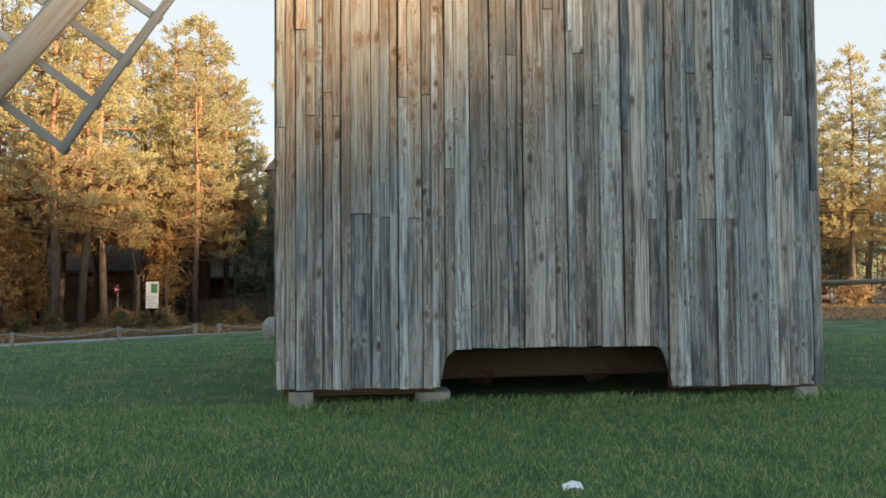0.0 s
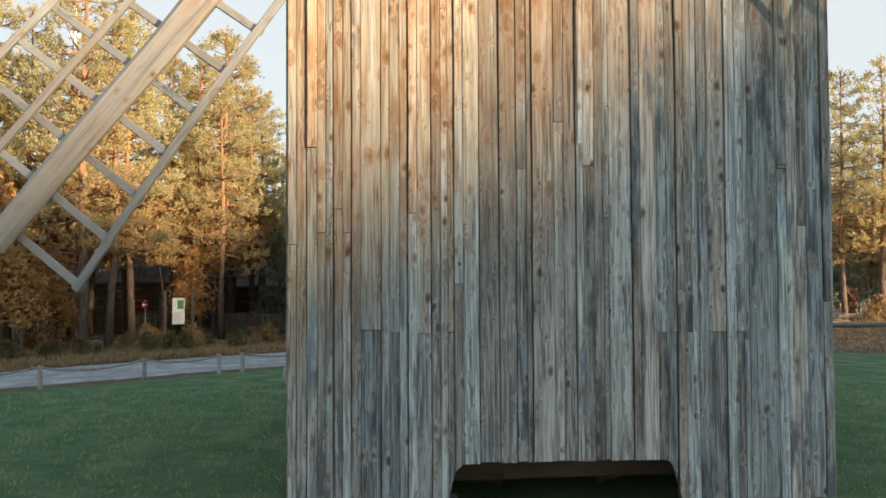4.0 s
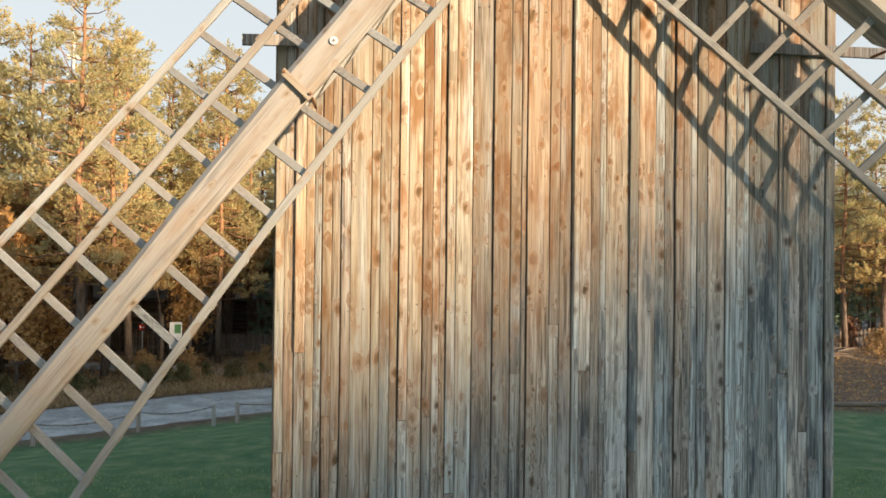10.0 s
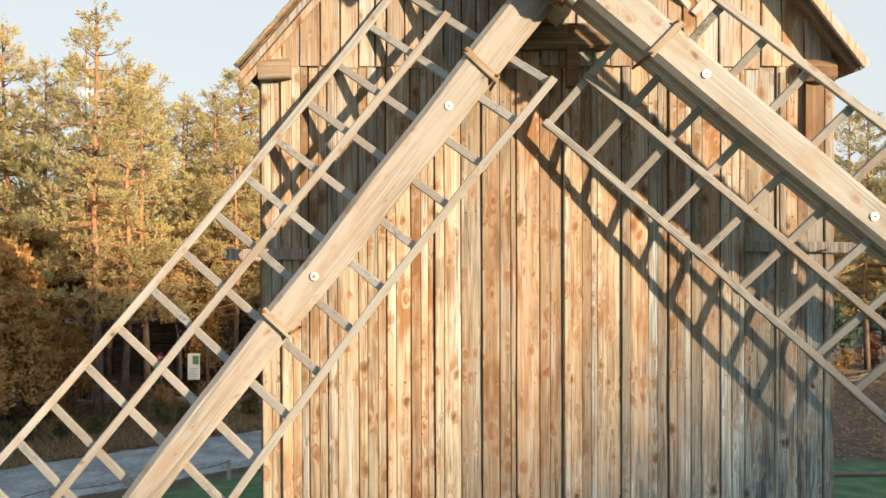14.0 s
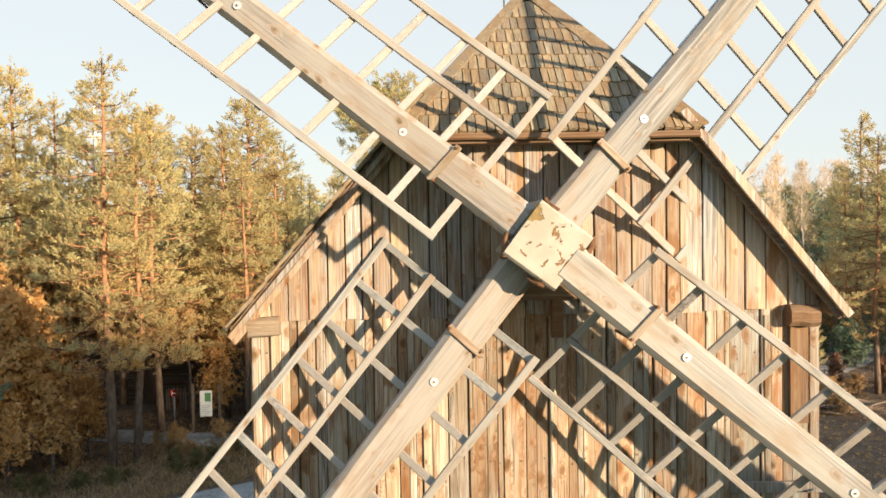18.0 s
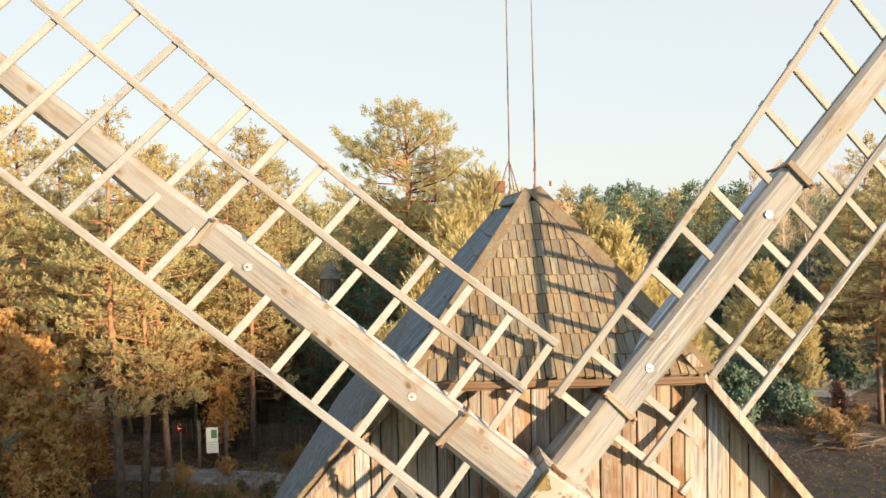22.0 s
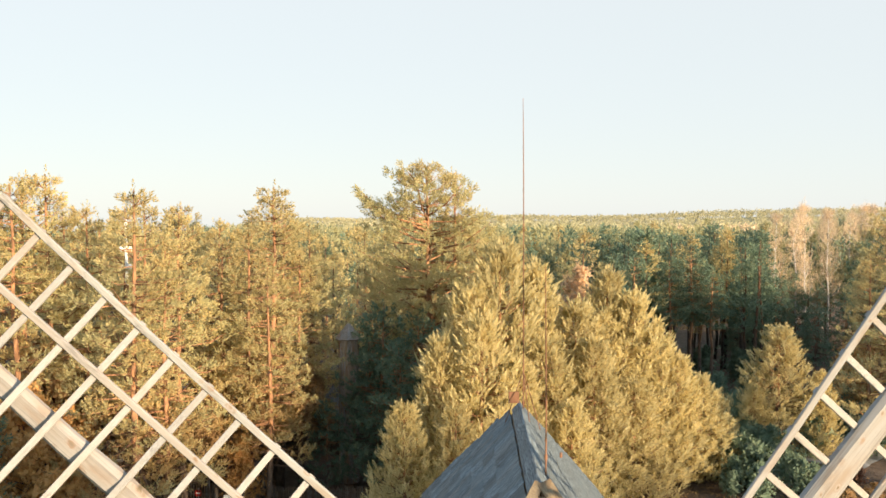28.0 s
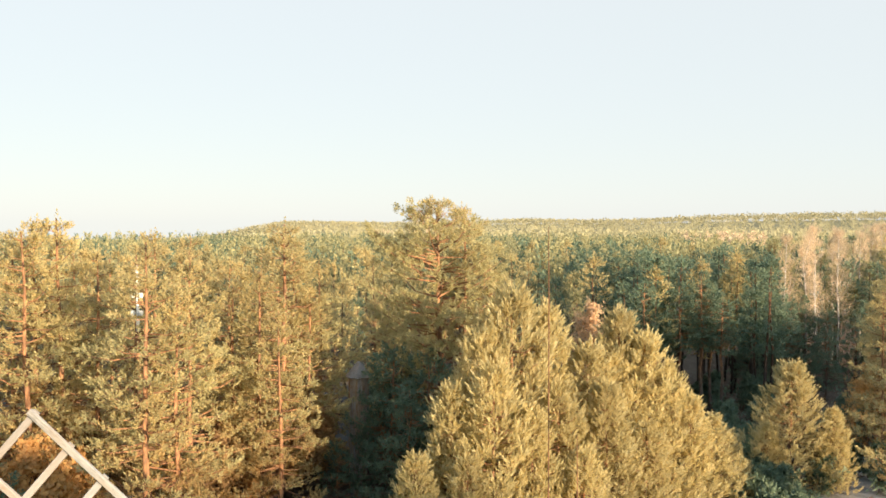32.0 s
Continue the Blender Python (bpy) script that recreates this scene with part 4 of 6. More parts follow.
SILVER = wood("silvered_timber", (0.54, 0.54, 0.52), (0.44, 0.43, 0.41), (0.55, 0.57, 0.58), 0.5, grain=(22, 22, 0.8), knots=0.2, axis="x", stained=0.2, strips=0.1, vary=0.06, cracks=0.4, fuzz=0.2)
LATH = wood("brown_clamp_wood", (0.30, 0.265, 0.215), (0.235, 0.19, 0.14), (0.22, 0.205, 0.18), 0.3, knots=0.0)
SAIL_LONG = wood("sail_timber_long", (0.31, 0.298, 0.277), (0.258, 0.242, 0.216), (0.278, 0.274, 0.265), 0.4, grain=(22, 22, 0.8), knots=0.55, axis="x", stained=0.5, strips=0.15, vary=0.1, cracks=0.3, fuzz=0.15)
sail(((-0.886, -0.56, 7.502), (-1.947, -0.613, 6.158)), ((-0.094, -0.779, 7.656), (-2.186, -0.851, 4.982), (-4.079, -0.892, 2.217)),
     ((-1.327, -0.056, 8.629), (-3.478, -0.179, 5.971), (-5.70, -0.345, 3.43)), 0.67)
sail(((0.95, -0.27, 9.66), (2.125, -0.04, 11.0)), ((0.131, -0.538, 9.507), (2.329, -0.13, 12.304), (4.40, 0.22, 15.2)),
     ((1.354, -0.032, 8.451), (3.76, 0.541, 11.113), (6.2, 1.095, 13.9)))
sail(((-1.089, -0.60, 9.514), (-2.445, -0.395, 10.60)), ((-0.915, -0.908, 8.705), (-3.631, -0.636, 10.828), (-6.364, -0.341, 12.90)),
     ((0.123, -0.257, 9.893), (-2.549, 0.098, 12.086), (-5.106, 0.099, 14.493)), 0.70)
sail(((1.06, -0.845, 7.732), (2.357, -0.854, 6.652)), ((0.92, -0.88, 8.52), (3.60, -1.19, 6.35), (6.27, -1.5, 4.18)),
     ((-0.021, -0.242, 7.394), (2.503, -0.619, 5.096), (4.90, -0.90, 2.80)), 0.68)

# poll end and windshaft


def flaking_paint():
    """Old white paint with flaked patches, rust and a little moss."""
    m = Nodes("flaking_white_paint")
    fine = m.noise(m.coords((60, 60, 60)), 1.0, 4.0)
    flake = m.add("ShaderNodeTexNoise", Vector=m.coords((8, 8, 9)), Scale=1.0, Detail=5.0, Roughness=0.55, Distortion=0.8).outputs[0]
    big = m.noise(m.coords((3.2, 3.2, 3.2)), 1.0, 3.0)
    paint = m.mix(m.span(big, 0.35, 0.65), (0.37, 0.34, 0.29), (0.31, 0.28, 0.23))
    bare = m.mix(m.span(fine, 0.4, 0.65), (0.22, 0.13, 0.06), (0.09, 0.06, 0.03))
    moss = m.mix(m.span(fine, 0.4, 0.65), (0.16, 0.14, 0.06), (0.26, 0.15, 0.06))
    tint = m.mix(m.span(flake, 0.585, 0.605), paint, bare)
    tint = m.mix(m.span(m.math("ADD", m.math("MULTIPLY", big, 0.7), m.math("MULTIPLY", flake, 0.4)), 0.68, 0.71), tint, moss)
    m.bump(m.math("SUBTRACT", m.math("MULTIPLY", fine, 0.3), m.span(flake, 0.58, 0.61)), 0.6, 0.01)
    return m.done(tint, 0.85)


POLL = flaking_paint()
poll = part("poll_end", block((-0.265, -0.93, -0.255), (0.265, -0.22, 0.255), 0.02), POLL, mill, "square poll end with flaking white paint and moss")
poll.matrix_basis = Matrix.Translation((0.02, 0, 8.60)) @ Matrix.Rotation(radians(-53), 4, "Y")
part("windshaft", rod([(0.0, -0.35, 8.55), (0.02, 1.5, 8.42), (0.04, 3.4, 8.28)], [0.24, 0.24, 0.2], 14), BEAM, mill, "thick round windshaft entering the gable")
RUST = plain("flaky_rust", (0.14, 0.07, 0.035), 0.9, vary=0.7, scale=40.0, bump=0.6)
for x, z, turn_, l in ((-0.20, 0.27, 0.5, 0.20), (0.10, -0.28, -0.3, 0.26), (0.285, 0.16, 1.4, 0.14), (-0.285, -0.1, 1.7, 0.16), (0.2, -0.285, 0.2, 0.16)):
    d = Vector((math.cos(turn_), 0.2, math.sin(turn_))) * l / 2
    part("wedge", plank(Vector((x, -0.84, z)) - d, Vector((x, -0.84, z)) + d, 0.045, 0.10, (0, 0, 1) if turn_ < 1 else (1, 0, 0), 3, 0.012, 0.008, 0.7), RUST, poll, "rusty iron wedge")
part("shaft_beam", plank((-0.5, -0.06, 8.18), (0.55, -0.06, 8.20), 0.22, 0.16, (0, 0, 1), 2, 0.006, 0.02), BEAM, mill, "dark beam carrying the windshaft")
part("shaft_bracket", plank((0.22, -0.08, 7.75), (0.22, -0.08, 8.3), 0.10, 0.12, (1, 0, 0), 2, 0.004), BEAM, mill)
# nails that hold the boards
nail = mesh_of("nail_head", *rod([(0, -0.004, 0), (0, 0.004, 0)], [0.0058, 0.0058], 6), plain("dark_nail_iron", (0.03, 0.022, 0.018), 0.7, metal=0.3))
nrng = random.Random(19)
for k, (a, b) in enumerate(zip(EDGES, EDGES[1:])):
    for z in (0.95, 2.35, 3.87, 5.14, 6.6, 7.6):
        for f in (0.22, 0.78):
            if b - a > 0.12 and nrng.random() < 0.9:
                head = part("nail_head", nail, None, front)
                head.location = (a + (b - a) * (f + nrng.uniform(-0.05, 0.05)), (-0.012 if k % 2 else 0.006) - 0.006, z + nrng.uniform(-0.05, 0.05))


# ---- trees ----
def tuft_arrays(centres, ways, size, blades, rng, spread=0.75, slim=0.2):
    """Kite-shaped needle sprays round each centre, most of them lying across the way out of the crown. Returns vertices and quads."""
    c = np.repeat(np.asarray(centres, float), blades, 0)
    out = np.repeat(np.asarray(ways, float), blades, 0) + rng.normal(0, 0.25, (len(c), 3))
    out /= np.linalg.norm(out, axis=1, keepdims=True) + 1e-9
    w = rng.normal(0, 1, (len(c), 3))
    w -= out * (w * out).sum(1, keepdims=True)
    w /= np.linalg.norm(w, axis=1, keepdims=True) + 1e-9
    w = w * spread + out * (1.1 - spread) + np.array((0, 0, 0.35))
    w /= np.linalg.norm(w, axis=1, keepdims=True) + 1e-9
    length = size * rng.uniform(0.6, 1.25, (len(c), 1))
    side = np.cross(out, w)
    side /= np.linalg.norm(side, axis=1, keepdims=True) + 1e-9
    side *= length * slim
    c = c + rng.normal(0, size * 0.2, c.shape)
    v = np.stack([c, c + w * length * 0.5 - side, c + w * length, c + w * length * 0.5 + side], 1).reshape(-1, 3)
    return v, np.arange(len(v)).reshape(-1, 4)


def quick_mesh(name, v, quads, mat):
    me = bpy.data.meshes.new(name)
    me.vertices.add(len(v))
    me.vertices.foreach_set("co", np.ascontiguousarray(v, np.float32).ravel())
    me.loops.add(quads.size)
    me.loops.foreach_set("vertex_index", np.ascontiguousarray(quads, np.int32).ravel())
    me.polygons.add(len(quads))
    me.polygons.foreach_set("loop_start", np.arange(0, quads.size, 4, dtype=np.int32))
    me.polygons.foreach_set("loop_total", np.full(len(quads), 4, np.int32))
    me.materials.append(mat)
    me.update(calc_edges=True)
    return me


def shoot_arrays(bases, axes, length, girth, blades, broad, rng):
    """Bottlebrush shoots: needle bundles all round each axis, long at the foot and short at the tip. Returns vertices and quads."""
    n = len(bases)
    base, axis = np.repeat(np.asarray(bases, float), blades, 0), np.asarray(axes, float)
    axis = axis / (np.linalg.norm(axis, axis=1, keepdims=True) + 1e-9)
    size = np.repeat(rng.uniform(0.65, 1.3, (n, 1)), blades, 0)
    axis = np.repeat(axis, blades, 0)
    ref = np.where(np.abs(axis[:, 2:3]) > 0.9, np.array([[1.0, 0, 0]]), np.array([[0, 0, 1.0]]))
    u = np.cross(axis, ref)
    u /= np.linalg.norm(u, axis=1, keepdims=True)
    v = np.cross(axis, u)
    step = np.tile(np.arange(blades), n)[:, None]
    turn = step * 2.39996 + np.repeat(rng.uniform(0, 6.283, (n, 1)), blades, 0)
    radial = u * np.cos(turn) + v * np.sin(turn)
    s = (step + rng.uniform(0, 0.6, turn.shape)) / blades
    root = base + axis * (s * 0.8 * length * size)
    out = girth * size * (1.05 - 0.75 * s) * rng.uniform(0.75, 1.2, turn.shape)
    tip = root + axis * (length * size * (0.30 + 0.1 * s)) + radial * out
    mid = root * 0.5 + tip * 0.5 + radial * out * 0.10
    side = np.cross(axis, radial) * (broad * size)
    verts = np.stack([root, mid - side, tip, mid + side], 1).reshape(-1, 3)
    return verts, np.arange(len(verts)).reshape(-1, 4)


def pine_shape(seed, height, bare, radius, gap, limbs_at, shoot, girth, blades, broad, style="tall", limbs=True, trunk_r=0.16, crook=0.25, per_twig=4, twig_step=0.34):
    """A pine built up of whorls of limbs with side twigs that end in needle shoots. Returns wood (verts, faces), shoot vertices and quads."""
    rng = np.random.default_rng(seed)
    bend = rng.normal(0, crook, (6, 2)).cumsum(0) * 0.5
    zs = np.linspace(0, height, 7)
    spine = [Vector((0, 0, -0.2))] + [Vector((bend[k][0], bend[k][1], zs[k + 1])) for k in range(6)]
    shapes = [rod(spine, [trunk_r * (1 - 0.9 * (k / 6) ** 1.1) + 0.012 for k in range(7)], 9)]

    def axis(z):
        f = min(5.999, max(0.0, z / height * 6))
        k = int(f)
        return spine[k].lerp(spine[k + 1], f - k)

    bases, ways = [], []

    def tuft(p, way, count, spread):
        for _ in range(count):
            bases.append(p + Vector(rng.normal(0, 0.06, 3)))
            ways.append(way + Vector(rng.normal(0, spread, 3)))

    z = height * bare
    while z < height - 0.15:
        f = (z / height - bare) / (1 - bare)
        for n in range(limbs_at):
            ang = rng.uniform(0, 6.283) if style != "young" else (n + rng.uniform(-0.3, 0.3)) * 6.283 / limbs_at + z * 3.1
            at = z + rng.normal(0, gap * 0.3)
            fa = min(0.999, max(0.0, (at / height - bare) / (1 - bare)))
            if style == "young":
                reach = radius * (1 - fa) ** 0.8 * rng.uniform(0.6, 1.12) + 0.08
                rise = rng.uniform(0.25, 0.55)
            elif style == "wide":
                reach = radius * min(1.0, 1.5 * (1.0 - fa) ** 0.55) * (0.6 + 0.4 * min(1.0, fa * 3)) * rng.uniform(0.45, 1.08) + 0.2
                rise = rng.uniform(0.0, 0.5) + 0.3 * fa ** 2
            else:
                reach = radius * min(1.0, 1.15 * (1.0 - fa) ** 0.7) * (0.72 + 0.28 * min(1.0, fa * 4)) * rng.uniform(0.4, 1.12) + 0.12
                rise = rng.uniform(-0.16, 0.26) + 0.55 * fa ** 2.5
            root = axis(at)
            out = Vector((math.cos(ang), math.sin(ang), 0))
            tip = root + out * reach + Vector((0, 0, reach * rise))
            knee = root.lerp(tip, 0.55) + Vector((0, 0, (-0.10 if style != "young" else -0.16) * reach))
            if limbs:
                shapes.append(rod([root, knee, tip], [0.016 + 0.014 * reach, 0.012 + 0.008 * reach, 0.007], 4))
            across = Vector((-out.y, out.x, 0))
            up = Vector((0, 0, 1.25 if style == "young" else 0.62))
            g = 0.42 if style != "young" else 0.35
            side = 1
            while g < 1.0:
                p = root.lerp(knee, g / 0.55) if g < 0.55 else knee.lerp(tip, (g - 0.55) / 0.45)
                t_len = reach * (0.42 if style != "young" else 0.22) * (1.12 - g) * rng.uniform(0.6, 1.25) + 0.12
                way = (across * side + out * 0.75 + Vector((0, 0, 0.12))).normalized()
                end = p + way * t_len
                tuft(end, way * 0.7 + up, per_twig, 0.36)
                if t_len > 0.4:
                    tuft(p.lerp(end, 0.55), way * 0.5 + up, max(1, per_twig - 2), 0.4)
                side = -side
                g += twig_step / max(0.4, reach) * rng.uniform(0.7, 1.3)
            tuft(tip, out * 0.6 + up, per_twig + 1, 0.3)
        z += gap * rng.uniform(0.75, 1.25)
    for k in range(5):
        tuft(axis(height) + Vector((0, 0, -0.22 * k)), Vector((0, 0, 1.6)), 1 + k, 0.16 + 0.14 * k)
    v, q = shoot_arrays(bases, ways, shoot, girth, blades, broad, rng)
    return joined(shapes), v, q


def tree_thing(name, seed, mat, bark_mat, label, category, **shape):
    tree = thing(name, (0, 0, -200), label, category)
    wood_shape, v, q = pine_shape(seed, **shape)
    part("trunk", mesh_of("trunk", *wood_shape, bark_mat, True), None, tree)
    part("crown", quick_mesh("crown", v, q, mat), None, tree)
    return tree


PINE = "tall Scots pine with orange upper bark and sunlit needle clumps"
tall = [tree_thing("pine_tree", 20 + k, NEEDLE, PINE_BARK, PINE, "tree", height=15.0, bare=b, radius=r, gap=0.50, limbs_at=4, shoot=0.34, girth=0.125, blades=7, broad=0.028, trunk_r=0.17, crook=c, per_twig=4)
        for k, (b, r, c) in enumerate(((0.26, 3.1, 0.12), (0.30, 2.7, 0.2), (0.24, 3.3, 0.16), (0.22, 2.6, 0.1)))]
YOUNG = "dense young pine with upright yellow-green shoots"
young = [tree_thing("young_pine", 40 + k, NEEDLE_YOUNG, PINE_BARK, YOUNG, "tree", height=10.0, bare=0.04, radius=r, gap=0.36, limbs_at=6, shoot=0.68, girth=0.12, blades=8, broad=0.03, style="young",
                    trunk_r=0.13, crook=0.08, per_twig=4, twig_step=0.46) for k, r in enumerate((2.9, 2.5, 3.2))]
DARK = "pine with shade put into its dark blue-green needles"
dark = [tree_thing("pine_tree", 60 + k, NEEDLE_SHADE, PINE_BARK, DARK, "tree", height=9.0, bare=0.12, radius=2.5, gap=0.42, limbs_at=5, shoot=0.38, girth=0.15, blades=6, broad=0.036, trunk_r=0.12, per_twig=3, twig_step=0.42)
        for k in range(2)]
wide = tree_thing("pine_tree", 71, NEEDLE, PINE_BARK, "old broad-crowned pine standing above the wood", "tree", height=16.0, bare=0.41, radius=4.3, gap=0.46, limbs_at=6, shoot=0.36, girth=0.13, blades=9, broad=0.022,
                  style="wide", trunk_r=0.26, crook=0.3, per_twig=6)
WOOD = "pine of the wood with a narrow crown"
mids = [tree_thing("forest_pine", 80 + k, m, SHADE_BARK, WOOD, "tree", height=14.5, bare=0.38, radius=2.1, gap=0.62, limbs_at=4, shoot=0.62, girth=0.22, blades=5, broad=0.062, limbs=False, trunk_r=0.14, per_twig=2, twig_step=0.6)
        for k, m in enumerate((NEEDLE, NEEDLE_FAR, NEEDLE_SHADE))]


def leafy(name, seed, height, radius, count, size, mat, label, category, bark_mat=GREY_BARK, low=0.2, blades=3, slim=0.32, rise=0.8, spread=1.0, stout=1.0):
    """A broad-leaved tree or shrub: forking limbs and many small leaves."""
    rng = np.random.default_rng(seed)
    tree = thing(name, (0, 0, -200), label, category)
    shapes, centres, ways = [], [], []
    spine = [Vector((rng.normal(0, 0.05) * k, rng.normal(0, 0.05) * k, height * k / 5 - 0.1)) for k in range(6)]
    shapes.append(rod(spine, [0.022 * stout * height ** 0.75 * (1.05 - k / 5.2) + 0.006 for k in range(6)], 7))
    for n in range(count):
        f = low + (1 - low) * rng.uniform(0, 1)
        k = min(4, int(f * 5))
        root = spine[k].lerp(spine[k + 1], f * 5 - k)
        ang = rng.uniform(0, 6.283)
        reach = radius * (1.05 - f) ** 0.6 * rng.uniform(0.5, 1.1)
        tip = root + Vector((math.cos(ang) * reach, math.sin(ang) * reach, reach * rise * rng.uniform(0.5, 1.2)))
        bow = root.lerp(tip, 0.5) + Vector(rng.normal(0, 0.08 * reach, 3))
        shapes.append(rod([root, bow, tip], [0.008 + 0.012 * reach, 0.006 + 0.006 * reach, 0.004], 4))
        for j in range(16):
            g = rng.uniform(0.3, 1.05)
            centres.append(root.lerp(tip, g) + Vector(rng.normal(0, 0.16 * reach + 0.05, 3)))
            ways.append((Vector((math.cos(ang), math.sin(ang), 0.15)) + Vector(rng.normal(0, 0.35, 3))).normalized() if spread > 0.5 else (tip - root).normalized())
    part("trunk", mesh_of("trunk", *joined(shapes), bark_mat, True), None, tree)
    v, q = tuft_arrays(centres, ways, size, blades, rng, spread, slim)
    part("crown", quick_mesh("crown", v, q, mat), None, tree)
    return tree


autumn = [leafy("autumn_tree", 90 + k, 7.0, 2.3, 95, 0.19, AUTUMN, "small tree with orange-brown autumn leaves", "tree", blades=4) for k in range(2)]
open_autumn = [leafy("autumn_tree", 140 + k, 7.0, 2.6, 90, 0.17, UNDER, "slender autumn tree with a high golden-brown crown", "tree", low=0.6, blades=5, rise=0.4) for k in range(2)]
shrub = [leafy("shrub", 95 + k, 1.3, 0.8, 40, 0.11, SHRUB, "low dry shrub beside the path", "shrub", low=0.05, blades=4) for k in range(2)]
undergrowth = [leafy("undergrowth_bush", 110 + k, 1.8, 1.3, 36, 0.14, UNDER, "brown autumn undergrowth with dry leaves", "bush", low=0.05, blades=4) for k in range(2)]
russet = leafy("russet_bush", 98, 2.2, 0.8, 50, 0.13, RUSSET, "small russet bush with dry leaves", "bush", low=0.05, blades=4)
russet_tree = leafy("russet_tree", 99, 9.5, 2.3, 130, 0.14, TAN, "pale orange-tan young birch above the pines", "tree", BIRCH_BARK, blades=3)
birch = [leafy("birch_tree", 101 + k, 18.0, 2.0, 58, 0.85, TWIG, "tall bare birch with white trunk and pale tan twigs", "tree", BIRCH_BARK, 0.34, 3, 0.012, 1.9, 0.35, 0.72) for k in range(3)]
juniper = [leafy("juniper_bush", 130 + k, 2.2, 1.3, 34, 0.24, NEEDLE_SHADE, "low dark juniper bush in the shade", "bush", low=0.03, blades=3, slim=0.2) for k in range(2)]
yellow = leafy("yellow_bush", 104, 1.6, 0.7, 26, 0.13, AUTUMN, "small yellow autumn bush", "bush", low=0.05)


def plant(tree, x, y, height, native, turn=None, group="", lean=0.0, rng=random.Random(5), girth=1.0):
    s = height / native
    m = pose(x, y, ground_z(x, y), lean, 0, rng.uniform(0, 360) if turn is None else turn) @ Matrix.Diagonal((s * girth, s * girth, s, 1))
    ob = copy_thing(tree, m)
    if group:
        tagged(ob, group=group)
    return ob


# the pines beside the path and behind the fence
for k, x, y, h in ((0, -13.5, 24.3, 16.2), (1, -12.85, 25.2, 14.0), (2, -13.35, 29.8, 15.2), (3, -11.0, 32.8, 14.6), (0, -15.8, 29.0, 15.6), (1, -12.4, 33.0, 14.0), (0, -9.6, 31.0, 12.8), (2, -20.6, 28.0, 16.6),
                   (3, -18.4, 31.0, 15.6), (1, -23.5, 32.0, 16.0), (0, -19.6, 35.0, 15.2), (2, -15.8, 36.5, 15.6), (3, -26.0, 27.0, 16.2), (1, -28.5, 32.0, 16.4),
                   (2, -23.0, 38.0, 15.8), (0, -31.5, 28.0, 16.0), (3, -3.4, 45.5, 11.0), (1, -9.4, 43.4, 15.0), (0, -13.8, 45.2, 15.8), (2, -18.5, 45.4, 16.4), (1, -11.0, 40.4, 15.0), (0, -20.0, 30.4, 17.2)):
    plant(tall[k], x, y, h, 15.0, group="pines beside the path")
plant(tall[3], -10.3, 36.6, 16.4, 15.0, group="pines beside the path", girth=1.35)
plant(tall[0], -10.8, 38.5, 17.1, 15.0, group="pines beside the path", girth=1.2)
plant(wide, -1.9, 40.4, 17.9, 16.0, girth=1.0)
plant(tall[2], -0.5, 42.3, 18.0, 15.0, girth=0.95)
plant(tall[0], 0.9, 43.0, 14.6, 15.0)
plant(tall[3], -5.4, 42.5, 10.6, 15.0)
for k, x, y, h in ((0, -18.6, 21.5, 8.6), (1, -22.5, 23.0, 8.2), (0, -4.4, 36.0, 10.4), (1, -3.2, 33.0, 8.4), (0, -4.9, 40.0, 8.2), (1, -7.2, 34.5, 5.4), (0, -2.6, 37.0, 9.8)):
    plant(dark[k], x, y, h, 9.0, group="shaded pines")
for k, x, y, h in ((0, -7.0, 51.8, 12.0), (1, -13.9, 47.0, 11.4), (3, -9.3, 37.5, 13.5), (2, -21.2, 30.6, 17.1), (1, -13.2, 35.6, 15.0), (3, -17.8, 37.0, 16.6)):
    plant(tall[k], x, y, h, 15.0, group="pines beside the path")
for k, x, y, h in ((0, -5.0, 36.6, 8.4), (1, -4.2, 39.4, 9.0), (0, -1.4, 36.4, 7.4), (1, 0.4, 38.0, 8.6), (0, 26.4, 45.0, 5.0), (1, 29.4, 44.6, 5.6), (0, 32.4, 46.8, 6.0), (1, 35.6, 46.0, 6.4)):
    plant(dark[k], x, y, h, 9.0, group="shaded pines")
# the clump of young pines behind the mill
for k, x, y, h, g in ((0, 1.7, 32, 13.0, 1.15), (1, 3.6, 34, 11.9, 1.1), (2, 0.2, 31, 11.2, 1.05), (1, 8.2, 36.6, 11.4, 1.15), (0, 9.2, 36.1, 10.4, 1.2), (2, 10.4, 36.2, 8.7, 1.25), (0, 5.7, 34, 10.1, 1.2), (1, 11.9, 36, 6.9, 1.35),
                      (2, 13.4, 37, 5.8, 1.35), (0, 14.7, 38, 4.8, 1.35), (1, -1.1, 28.6, 9.0, 1.1), (0, 0.7, 28.3, 9.9, 1.1), (2, -2.7, 26.6, 6.7, 1.1), (0, 4.1, 31, 8.6, 1.25), (1, 6.5, 32, 8.3, 1.3), (2, 8.7, 33, 6.3, 1.4),
                      (1, 2.4, 29.0, 7.7, 1.2), (0, -0.4, 26.6, 6.4, 1.2), (2, 4.9, 29, 5.9, 1.3), (2, 20.3, 43, 7.9, 1.45), (0, 18.3, 41.5, 4.4, 1.3), (1, 22.6, 42, 5.2, 1.3), (0, 7.2, 35.2, 9.4, 1.2)):
    plant(young[k], x, y, h, 10.0, group="young pines behind the mill", girth=g * 0.93)
plant(russet_tree, 6.8, 39.5, 11.7, 9.5)
